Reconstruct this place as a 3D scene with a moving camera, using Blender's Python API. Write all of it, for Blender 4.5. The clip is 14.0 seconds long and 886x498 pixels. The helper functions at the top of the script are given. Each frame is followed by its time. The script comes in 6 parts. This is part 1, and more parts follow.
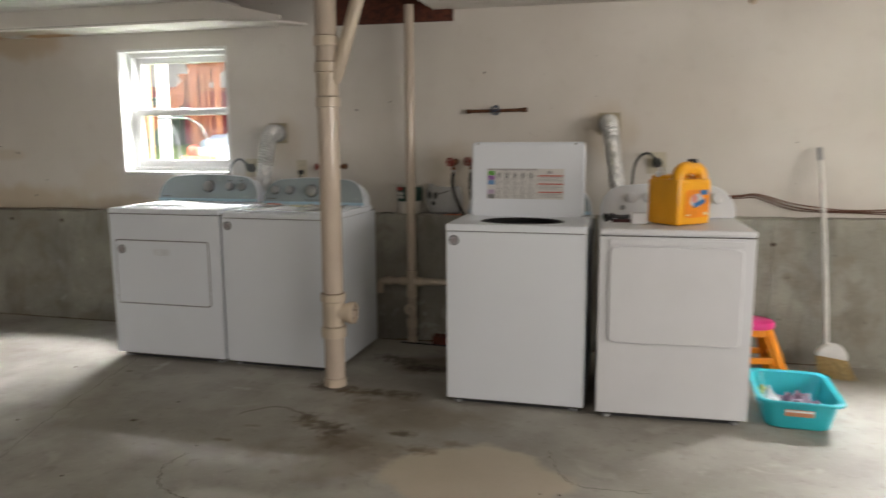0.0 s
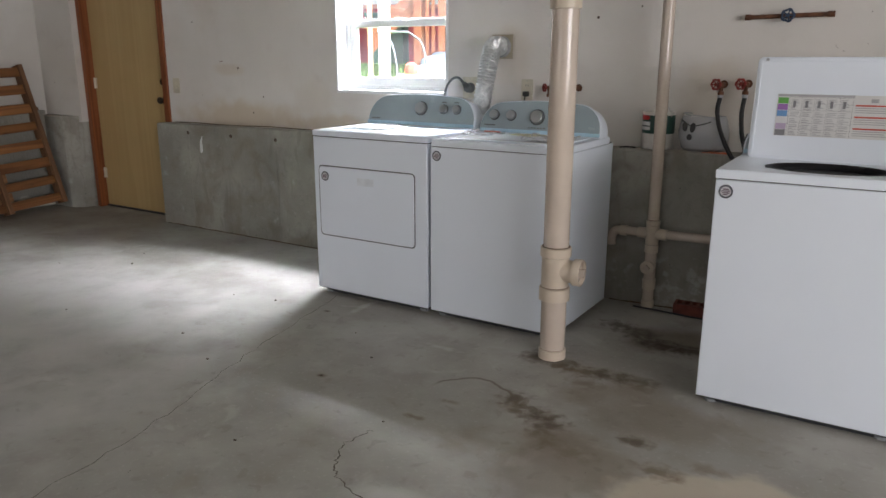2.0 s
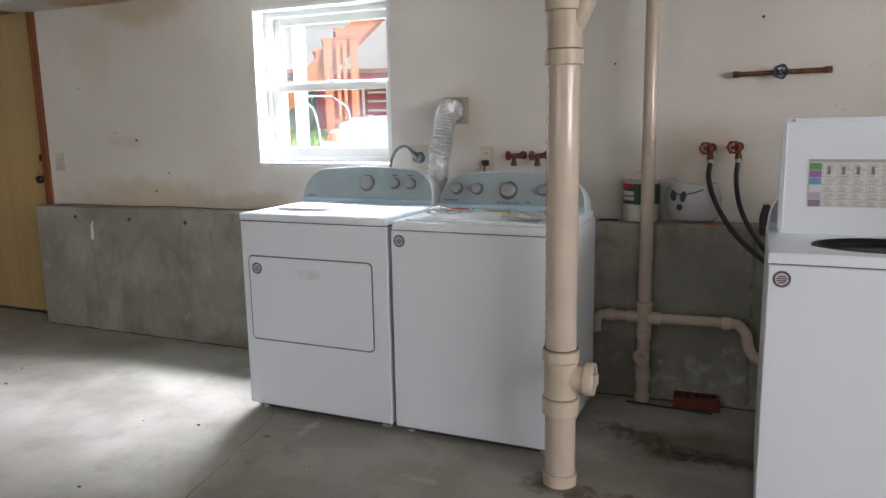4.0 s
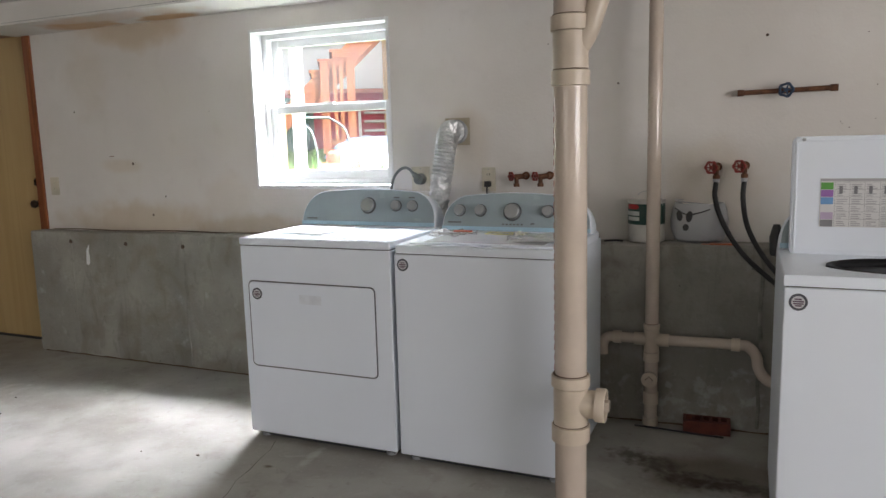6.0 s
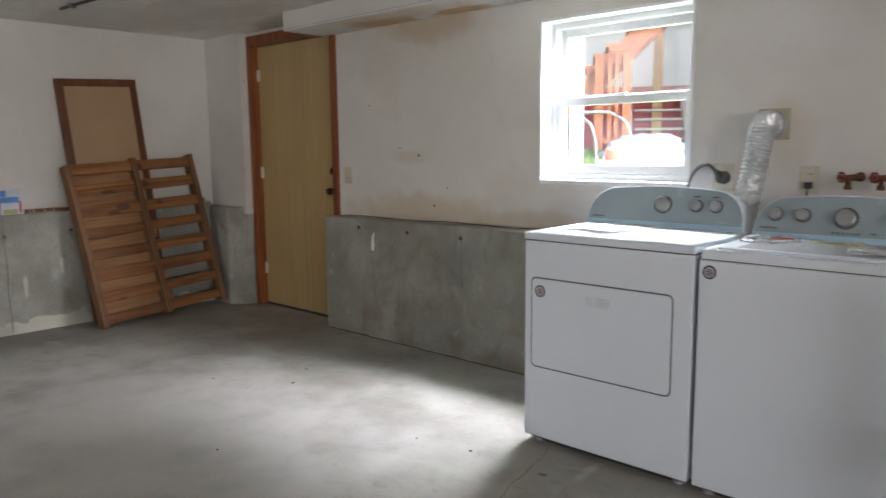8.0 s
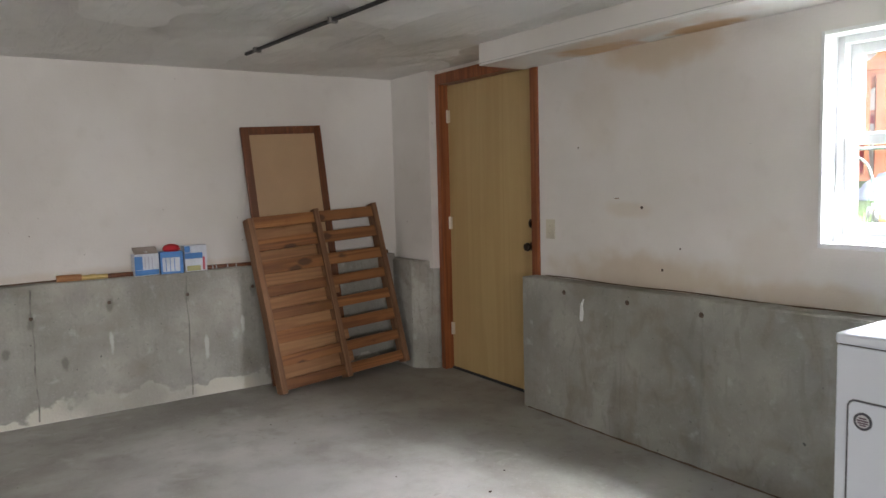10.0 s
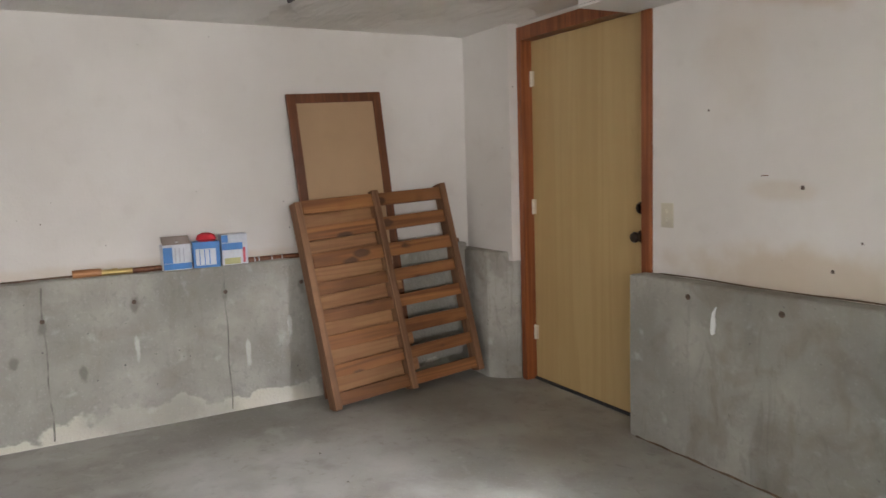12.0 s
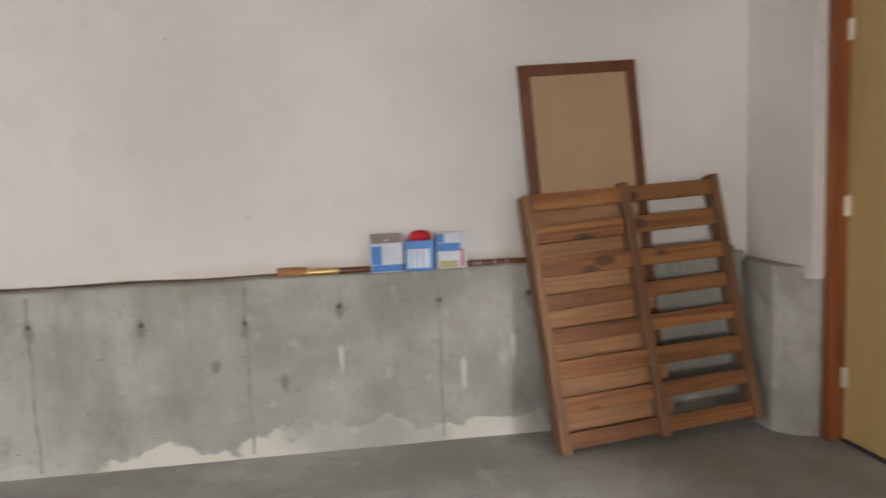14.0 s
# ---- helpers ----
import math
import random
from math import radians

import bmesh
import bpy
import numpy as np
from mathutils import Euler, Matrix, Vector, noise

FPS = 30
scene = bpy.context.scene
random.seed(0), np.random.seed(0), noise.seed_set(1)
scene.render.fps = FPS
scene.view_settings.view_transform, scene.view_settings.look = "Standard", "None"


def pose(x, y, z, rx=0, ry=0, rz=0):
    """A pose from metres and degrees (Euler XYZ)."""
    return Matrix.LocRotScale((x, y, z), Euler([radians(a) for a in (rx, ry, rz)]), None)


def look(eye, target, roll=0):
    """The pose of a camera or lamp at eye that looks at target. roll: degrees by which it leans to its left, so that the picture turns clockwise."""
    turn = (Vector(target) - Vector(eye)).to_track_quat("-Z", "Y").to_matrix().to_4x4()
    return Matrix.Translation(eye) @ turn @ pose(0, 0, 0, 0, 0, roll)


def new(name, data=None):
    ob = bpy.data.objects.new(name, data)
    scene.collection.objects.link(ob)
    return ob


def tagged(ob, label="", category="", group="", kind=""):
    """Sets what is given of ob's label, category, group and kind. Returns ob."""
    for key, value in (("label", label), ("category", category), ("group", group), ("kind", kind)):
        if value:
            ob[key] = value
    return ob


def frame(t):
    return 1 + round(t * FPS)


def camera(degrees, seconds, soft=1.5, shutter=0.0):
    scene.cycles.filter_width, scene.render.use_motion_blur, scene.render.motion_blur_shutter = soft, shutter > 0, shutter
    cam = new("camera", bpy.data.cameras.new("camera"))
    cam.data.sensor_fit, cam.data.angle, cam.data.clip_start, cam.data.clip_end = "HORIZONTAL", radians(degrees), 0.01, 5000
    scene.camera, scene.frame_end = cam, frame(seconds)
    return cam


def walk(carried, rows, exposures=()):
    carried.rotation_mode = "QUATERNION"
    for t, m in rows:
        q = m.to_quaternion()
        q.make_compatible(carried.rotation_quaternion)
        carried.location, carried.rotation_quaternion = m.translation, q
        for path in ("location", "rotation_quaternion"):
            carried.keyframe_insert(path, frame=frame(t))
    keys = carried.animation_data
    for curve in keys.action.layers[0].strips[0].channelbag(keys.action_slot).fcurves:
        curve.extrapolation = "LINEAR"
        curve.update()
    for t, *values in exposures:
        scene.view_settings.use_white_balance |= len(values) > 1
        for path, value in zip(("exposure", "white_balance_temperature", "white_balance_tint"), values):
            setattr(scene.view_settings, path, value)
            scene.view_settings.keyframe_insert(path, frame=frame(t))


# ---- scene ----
cam = camera(62.3, 14.0, shutter=0.4)
PATH = [
    (0, (-0.128, 0.27, 1.319), (-0.643, 2.179, 1.018), -0.3),
    (0.5, (-0.153, 0.482, 1.29), (-1.007, 2.261, 0.96), -1.3),
    (1, (-0.15, 0.705, 1.292), (-1.182, 2.372, 0.898), -0.7),
    (1.5, (-0.262, 0.83, 1.292), (-1.323, 2.46, 0.823), 0.2),
    (2, (-0.473, 0.958, 1.28), (-1.504, 2.598, 0.78), 0.1),
    (2.5, (-0.591, 1.113, 1.259), (-1.579, 2.776, 0.752), -0.9),
    (3, (-0.722, 1.317, 1.265), (-1.653, 3.02, 0.786), -2.0),
    (3.5, (-0.878, 1.352, 1.263), (-1.787, 3.086, 0.856), -1.3),
    (4, (-1.048, 1.357, 1.298), (-1.848, 3.158, 0.957), -1.0),
    (6.5, (-1.126, 1.398, 1.312), (-1.926, 3.209, 1.031), -1.7),
    (7, (-1.176, 1.332, 1.289), (-2.13, 3.071, 1.034), -0.8),
    (7.5, (-1.261, 1.343, 1.308), (-2.404, 2.961, 1.032), -0.5),
    (8, (-1.363, 1.478, 1.271), (-2.711, 2.93, 0.995), -0.6),
    (8.5, (-1.487, 1.621, 1.348), (-2.977, 2.929, 1.081), -0.2),
    (9, (-1.663, 1.656, 1.386), (-3.327, 2.752, 1.211), -1.5),
    (11.5, (-2.696, 2.181, 1.358), (-4.341, 3.301, 1.164), -1.5),
    (12, (-2.847, 2.222, 1.356), (-4.589, 3.178, 1.126), -1.9),
    (12.5, (-2.946, 2.46, 1.39), (-4.71, 3.385, 1.203), -0.5),
    (13, (-3.104, 2.574, 1.363), (-4.859, 3.506, 1.135), -1.1),
    (13.5, (-3.357, 2.612, 1.364), (-5.221, 3.305, 1.145), -2.0),
    (14, (-3.565, 2.595, 1.298), (-5.531, 2.898, 1.087), -2.1),
]
walk(cam, [(t, look(eye, target, roll)) for t, eye, target, roll in PATH],
     exposures=[(0.0, -0.48, 6950, 14), (0.5, -0.33, 6600, 14), (1.0, -0.18, 6350, 15), (2.0, -0.05, 6200, 15), (3.0, 0.02, 6250, 15), (4.2, -0.02, 6280, 15), (6.5, -0.05, 6320, 15), (8.0, -0.07, 6250, 15),
                (9.0, 0.02, 6250, 15), (11.4, 0.46, 6330, 16), (12.5, 0.70, 6330, 16), (14.0, 0.74, 6330, 16)])

# ---- light ----
SUN_EL = radians(51)
world = bpy.data.worlds.new("sky")
scene.world = world
world.use_nodes = True
sky = world.node_tree.nodes.new("ShaderNodeTexSky")
sky.sky_type = "NISHITA"
sky.sun_disc = False
sky.sun_elevation, sky.sun_rotation = SUN_EL, radians(205)
sky.air_density, sky.dust_density = 1.0, 4.0
background = world.node_tree.nodes["Background"]
background.inputs["Strength"].default_value = 0.15
world.node_tree.links.new(sky.outputs["Color"], background.inputs["Color"])

sun_data = bpy.data.lights.new("sun", "SUN")
sun_data.energy, sun_data.angle, sun_data.color = 1.0, radians(12), (1.0, 0.96, 0.9)
sun = new("sun", sun_data)
sun.matrix_world = look((-9.0, -9.0, 20.0), (-2.6, 5.0, 1.0))


def sky_or_fill_light(eye, target, width, height, watts, color=(0.93, 0.97, 1.0)):
    """Lamp for the sky at a window, and for fill at added openings."""
    data = bpy.data.lights.new("sky_or_fill_light", "AREA")
    data.shape, data.size, data.size_y, data.energy, data.color = "RECTANGLE", width, height, watts, color
    ob = new("sky_or_fill_light", data)
    ob.matrix_world = look(eye, target)
    return ob


sky_or_fill_light((-3.20, 5.84, 3.30), (-3.3, 4.78, 2.85), 3.3, 1.15, 4000)
sky_or_fill_light((-1.1, 6.35, 2.75), (-3.3, 4.85, 2.2), 1.8, 1.1, 850)
sky_or_fill_light((2.05, 6.05, 3.10), (1.70, 4.85, 1.4), 3.0, 1.4, 3600)
# fill lamps from east and south, added out of view
sky_or_fill_light((3.62, 0.6, 1.5), (-3.0, 0.6, 1.3), 4.4, 0.9, 168, (1.0, 0.97, 0.93))
sky_or_fill_light((-4.2, -2.96, 1.5), (-4.6, 0.0, 1.3), 4.0, 0.9, 26, (1.0, 0.97, 0.93))


# ---- materials ----
class Graph:
    """A material's node tree, with short names for the nodes used here."""

    def __init__(self, name):
        self.mat = bpy.data.materials.new(name)
        self.mat.use_nodes = True
        self.tree = self.mat.node_tree
        self.bsdf = self.tree.nodes["Principled BSDF"]
        self.pos = self.node("ShaderNodeTexCoord").outputs["Object"]

    def node(self, kind, **inputs):
        n = self.tree.nodes.new(kind)
        for key, value in inputs.items():
            self.put(n, key.replace("_", " "), value)
        return n

    def put(self, n, key, value):
        socket = n.inputs[int(key) if key.isdigit() else key]
        if isinstance(value, bpy.types.NodeSocket):
            self.tree.links.new(value, socket)
        else:
            socket.default_value = value

    def noise(self, scale, detail=4.0, vec=None, distort=0.0):
        n = self.node("ShaderNodeTexNoise", Scale=scale, Detail=detail, Distortion=distort)
        self.tree.links.new(vec or self.pos, n.inputs["Vector"])
        return n.outputs["Fac"]

    def stretch(self, x, y, z):
        n = self.node("ShaderNodeMapping", Scale=(x, y, z))
        self.tree.links.new(self.pos, n.inputs["Vector"])
        return n.outputs["Vector"]

    def math(self, op, a, b=0.0):
        n = self.tree.nodes.new("ShaderNodeMath")
        n.operation = op
        self.put(n, "0", a)
        self.put(n, "1", b)
        return n.outputs[0]

    def vec(self, op, a, b=None, scale=1.0):
        n = self.tree.nodes.new("ShaderNodeVectorMath")
        n.operation = op
        self.put(n, "0", a)
        if b is not None:
            self.put(n, "1", b)
        if op == "SCALE":
            n.inputs[3].default_value = scale
        return n.outputs["Value" if op == "DOT_PRODUCT" else "Vector"]

    def ramp(self, value, lo, hi, a=0.0, b=1.0):
        n = self.node("ShaderNodeMapRange")
        n.interpolation_type = "SMOOTHSTEP"
        for key, v in (("Value", value), ("From Min", lo), ("From Max", hi), ("To Min", a), ("To Max", b)):
            self.put(n, key, v)
        return n.outputs["Result"]

    def mix(self, fac, a, b):
        n = self.tree.nodes.new("ShaderNodeMix")
        n.data_type = "RGBA"
        self.put(n, "0", fac)
        for key, v in ((6, a), (7, b)):
            if isinstance(v, bpy.types.NodeSocket):
                self.tree.links.new(v, n.inputs[key])
            else:
                n.inputs[key].default_value = (*v, 1.0)
        return n.outputs[2]

    def dist(self, centre, radii, vec=None):
        n = self.node("ShaderNodeMapping")
        n.inputs["Location"].default_value = [-c / r for c, r in zip(centre, radii)]
        n.inputs["Scale"].default_value = [1 / r for r in radii]
        self.tree.links.new(vec or self.pos, n.inputs["Vector"])
        m = self.tree.nodes.new("ShaderNodeVectorMath")
        m.operation = "LENGTH"
        self.tree.links.new(n.outputs[0], m.inputs[0])
        return m.outputs["Value"]

    def blot(self, centre, radii, rough=0.5, scale=4.0, edge=0.5, ragged=None):
        """A stain with a ragged outline: 1 inside, 0 outside."""
        d = self.math("ADD", self.dist(centre, radii), self.math("MULTIPLY", self.math("SUBTRACT", ragged or self.noise(scale, 6), 0.5), rough * 2))
        return self.ramp(d, 1 - edge, 1.0, 1.0, 0.0)

    def ring(self, centre, radius, width, scale=5.0):
        d = self.math("ADD", self.dist(centre, (radius, radius, 1.0)), self.math("MULTIPLY", self.math("SUBTRACT", self.noise(scale, 5), 0.5), 0.7))
        return self.ramp(self.math("ABSOLUTE", self.math("SUBTRACT", d, 1.0)), 0.0, width / radius, 1.0, 0.0)

    def done(self, color, rough=0.6, bump=None, strength=0.2, distance=0.01, metal=0.0, **more):
        b = self.bsdf
        if isinstance(color, bpy.types.NodeSocket):
            self.tree.links.new(color, b.inputs["Base Color"])
        else:
            b.inputs["Base Color"].default_value = (*color, 1.0)
        self.put(b, "Roughness", rough)
        self.put(b, "Metallic", metal)
        for key, value in more.items():
            self.put(b, key.replace("_", " "), value)
        if bump is not None:
            n = self.node("ShaderNodeBump", Strength=strength, Distance=distance, Height=bump)
            self.tree.links.new(n.outputs["Normal"], b.inputs["Normal"])
        return self.mat


def plain(name, color, rough=0.5, metal=0.0, vary=0.12, scale=12.0, bump=0.04, gloss=0.12, **more):
    """A surface with faint blotches, fine grain and uneven gloss."""
    g = Graph(name)
    coarse, fine = g.noise(scale, 5), g.noise(scale * 14, 3)
    dark = tuple(c * (1 - vary) for c in color)
    lite = tuple(min(1.0, c * (1 + vary * 0.6)) for c in color)
    c = g.mix(g.ramp(coarse, 0.3, 0.7), dark, lite)
    r = g.math("ADD", rough - gloss / 2, g.math("MULTIPLY", coarse, gloss))
    return g.done(c, r, fine, bump, 0.004, metal, **more)


def wood(name, dark, light, along="y", rough=0.55, scale=1.0, bump=0.15, tint=0.0, knots=False):
    """Planks with grain along one axis; each piece in its own shade."""
    g = Graph(name)
    s = {"x": (0.6, 14, 14), "y": (14, 0.6, 14), "z": (14, 14, 0.6)}[along]
    v = g.stretch(*[k * scale for k in s])
    own = g.node("ShaderNodeObjectInfo").outputs["Random"]
    grain = g.noise(2.2, 7, v, 1.2)
    c = g.mix(g.ramp(grain, 0.32, 0.68), dark, light)
    blotch = g.noise(5.0, 3)
    c = g.mix(g.math("MULTIPLY", g.ramp(blotch, 0.55, 0.75), 0.45), c, dark)
    if knots:
        spots = g.node("ShaderNodeTexVoronoi", Scale=1.0, Randomness=1.0, Vector=g.stretch(3.2, 9.0, 6.5))
        ring = g.math("ADD", spots.outputs["Distance"], g.math("MULTIPLY", g.noise(16, 4), 0.16))
        c = g.mix(g.ramp(ring, 0.20, 0.29, 0.85, 0.0), c, (0.05, 0.022, 0.010))
    if tint:
        c = g.mix(g.math("MULTIPLY", own, tint), c, tuple(k * 0.55 for k in dark))
    return g.done(c, rough, grain, bump, 0.006)


def wall_paint():
    """Old off-white paint on plaster, with water stains and grime."""
    g = Graph("wall_paint")
    c = g.mix(g.ramp(g.noise(1.3, 5), 0.35, 0.7), (0.66, 0.63, 0.585), (0.74, 0.715, 0.675))
    c = g.mix(g.math("MULTIPLY", g.ramp(g.noise(9, 6), 0.55, 0.8), 0.25), c, (0.55, 0.51, 0.46))
    yellow = (0.50, 0.37, 0.21)
    for centre, radii, amount in (
        ((-4.65, 4.81, 0.86), (0.75, 0.5, 0.17), 0.5), ((-3.75, 4.81, 0.85), (0.45, 0.5, 0.10), 0.45),
        ((-4.75, 4.81, 1.21), (0.22, 0.5, 0.06), 0.25), ((-4.55, 4.81, 2.03), (0.50, 0.5, 0.16), 0.55),
        ((-5.0, 4.81, 1.75), (0.25, 0.5, 0.30), 0.15), ((-3.95, 4.81, 1.0), (0.25, 0.5, 0.18), 0.14),
        ((-2.45, 4.81, 1.30), (0.16, 0.5, 0.22), 0.20), ((-1.3, 4.83, 1.05), (0.25, 0.5, 0.3), 0.22),
        ((-0.35, 4.87, 1.35), (0.22, 0.5, 0.25), 0.30), ((-7.2, 2.9, 0.86), (0.4, 1.6, 0.06), 0.30),
    ):
        c = g.mix(g.math("MULTIPLY", g.blot(centre, radii, 0.55, 5.0, 0.6), amount), c, yellow)
    c = g.mix(g.ramp(g.noise(38, 2), 0.775, 0.80), c, (0.16, 0.12, 0.09))
    h = g.math("ADD", g.noise(6, 5), g.math("MULTIPLY", g.noise(70, 3), 0.35))
    return g.done(c, 0.75, h, 0.25, 0.012)


def soffit_paint():
    g = Graph("soffit_paint")
    c = g.mix(g.ramp(g.noise(1.5, 4), 0.35, 0.7), (0.68, 0.655, 0.61), (0.76, 0.74, 0.70))
    for centre, radii, amount in (((-4.85, 4.72, 2.05), (0.30, 0.16, 0.04), 0.75), ((-4.25, 4.74, 2.05), (0.28, 0.12, 0.04), 0.8), ((-4.55, 4.6, 2.05), (0.7, 0.14, 0.03), 0.3)):
        c = g.mix(g.math("MULTIPLY", g.blot(centre, radii, 0.6, 7.0, 0.5), amount), c, (0.52, 0.28, 0.09))
    return g.done(c, 0.7, g.noise(30, 4), 0.15, 0.006)


def ceiling_texture():
    """White ceiling with a swept, overlapping brush texture."""
    g = Graph("ceiling_texture")
    warp = g.node("ShaderNodeMapping", Scale=(1.3, 2.9, 0.0), Rotation=(0, 0, 0.3))
    g.tree.links.new(g.pos, warp.inputs["Vector"])
    swirl = g.node("ShaderNodeTexNoise", Scale=1.6, Detail=3.0)
    g.tree.links.new(g.pos, swirl.inputs["Vector"])
    bend = g.vec("ADD", warp.outputs[0], g.vec("SCALE", swirl.outputs["Color"], scale=1.1))
    cells = g.node("ShaderNodeTexVoronoi", Scale=1.0, Randomness=1.0, Vector=bend)
    # each dab of the brush is a plate tilted its own way
    away = g.vec("SUBTRACT", bend, cells.outputs["Position"])
    lean = g.vec("DOT_PRODUCT", away, g.vec("SUBTRACT", cells.outputs["Color"], (0.5, 0.5, 0.5)))
    streak = g.noise(3, 4, g.stretch(1.0, 5.0, 1.0), 0.8)
    h = g.math("ADD", lean, g.math("MULTIPLY", streak, 0.06))
    c = g.mix(g.ramp(g.noise(1.1, 4), 0.35, 0.7), (0.75, 0.735, 0.70), (0.85, 0.835, 0.80))
    return g.done(c, 0.85, h, 1.0, 0.17)


def wall_concrete(left=False):
    """Poured concrete with form marks, pits, lime and rust."""
    g = Graph("wall_concrete_left" if left else "wall_concrete")
    c = g.mix(g.ramp(g.noise(2.0, 7), 0.32, 0.70), (0.255, 0.245, 0.212), (0.40, 0.388, 0.342))
    c = g.mix(g.math("MULTIPLY", g.ramp(g.noise(2.0, 5, g.stretch(3, 3, 0.5)), 0.5, 0.75), 0.5), c, (0.20, 0.20, 0.185))
    c = g.mix(g.math("MULTIPLY", g.ramp(g.noise(11, 5), 0.62, 0.78), 0.6), c, (0.45, 0.45, 0.42))
    c = g.mix(g.ramp(g.noise(32, 4), 0.70, 0.745), c, (0.10, 0.10, 0.09))
    c = g.mix(g.math("MULTIPLY", g.ramp(g.noise(24, 6, None, 0.8), 0.52, 0.72), 0.30), c, (0.19, 0.188, 0.17))
    c = g.mix(g.math("MULTIPLY", g.ramp(g.noise(75, 2), 0.60, 0.72), 0.18), c, (0.50, 0.50, 0.46))
    c = g.mix(g.math("MULTIPLY", g.ramp(g.noise(4.2, 8, None, 0.6), 0.50, 0.66), 0.22 if left else 0.42), c, (0.185, 0.155, 0.115))
    c = g.mix(g.math("MULTIPLY", g.ramp(g.noise(7, 8, g.stretch(1.6, 1.6, 0.45), 1.4), 0.56, 0.66), 0.12 if left else 0.22), c, (0.14, 0.128, 0.105))
    z = g.node("ShaderNodeSeparateXYZ", Vector=g.pos).outputs["Z"]
    foot = g.math("ADD", z, g.math("MULTIPLY", g.math("SUBTRACT", g.noise(4.5, 8), 0.5), 0.50))
    if left:
        c = g.mix(g.math("MULTIPLY", g.ramp(foot, 0.045, 0.075, 1.0, 0.0), g.ramp(g.noise(1.3, 2), 0.42, 0.52, 0.25, 0.8)), c, (0.60, 0.575, 0.49))
        for y, zc in ((2.62, 0.45), (3.2, 0.33), (3.45, 0.45)):
            c = g.mix(g.math("MULTIPLY", g.blot((-6.96, y, zc), (0.3, 0.018, 0.09), 0.9, 14, 0.6), 0.6), c, (0.62, 0.63, 0.60))
        smear = g.noise(16, 6)
        for y, zc in ((1.268, 0.66), (1.74, 0.64), (2.19, 0.62), (2.62, 0.665), (3.09, 0.67), (3.53, 0.68), (2.35, 0.34), (2.05, 0.44)):
            c = g.mix(g.math("MULTIPLY", g.blot((-6.96, y, zc), (0.3, 0.028, 0.060), 0.8, 16, 0.7, smear), 0.6), c, (0.12, 0.115, 0.10))
    else:
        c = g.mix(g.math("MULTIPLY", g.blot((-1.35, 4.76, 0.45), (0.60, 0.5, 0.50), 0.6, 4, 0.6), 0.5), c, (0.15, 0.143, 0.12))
        c = g.mix(g.math("MULTIPLY", g.math("MULTIPLY", g.blot((-1.35, 4.76, 0.14), (0.50, 0.5, 0.20), 0.8, 9, 0.5), g.ramp(g.noise(22, 5), 0.50, 0.66)), 0.4), c, (0.50, 0.50, 0.47))
        c = g.mix(g.math("MULTIPLY", g.ramp(g.noise(8, 5), 0.5, 0.7), g.math("MULTIPLY", g.blot((0.7, 4.85, 0.35), (0.7, 0.4, 0.45), 0.6, 6, 0.5), 0.55)), c, (0.17, 0.15, 0.12))
    h = g.math("ADD", g.noise(5, 8), g.math("MULTIPLY", g.noise(60, 4), 0.4))
    return g.done(c, 0.85, h, 0.6, 0.018)


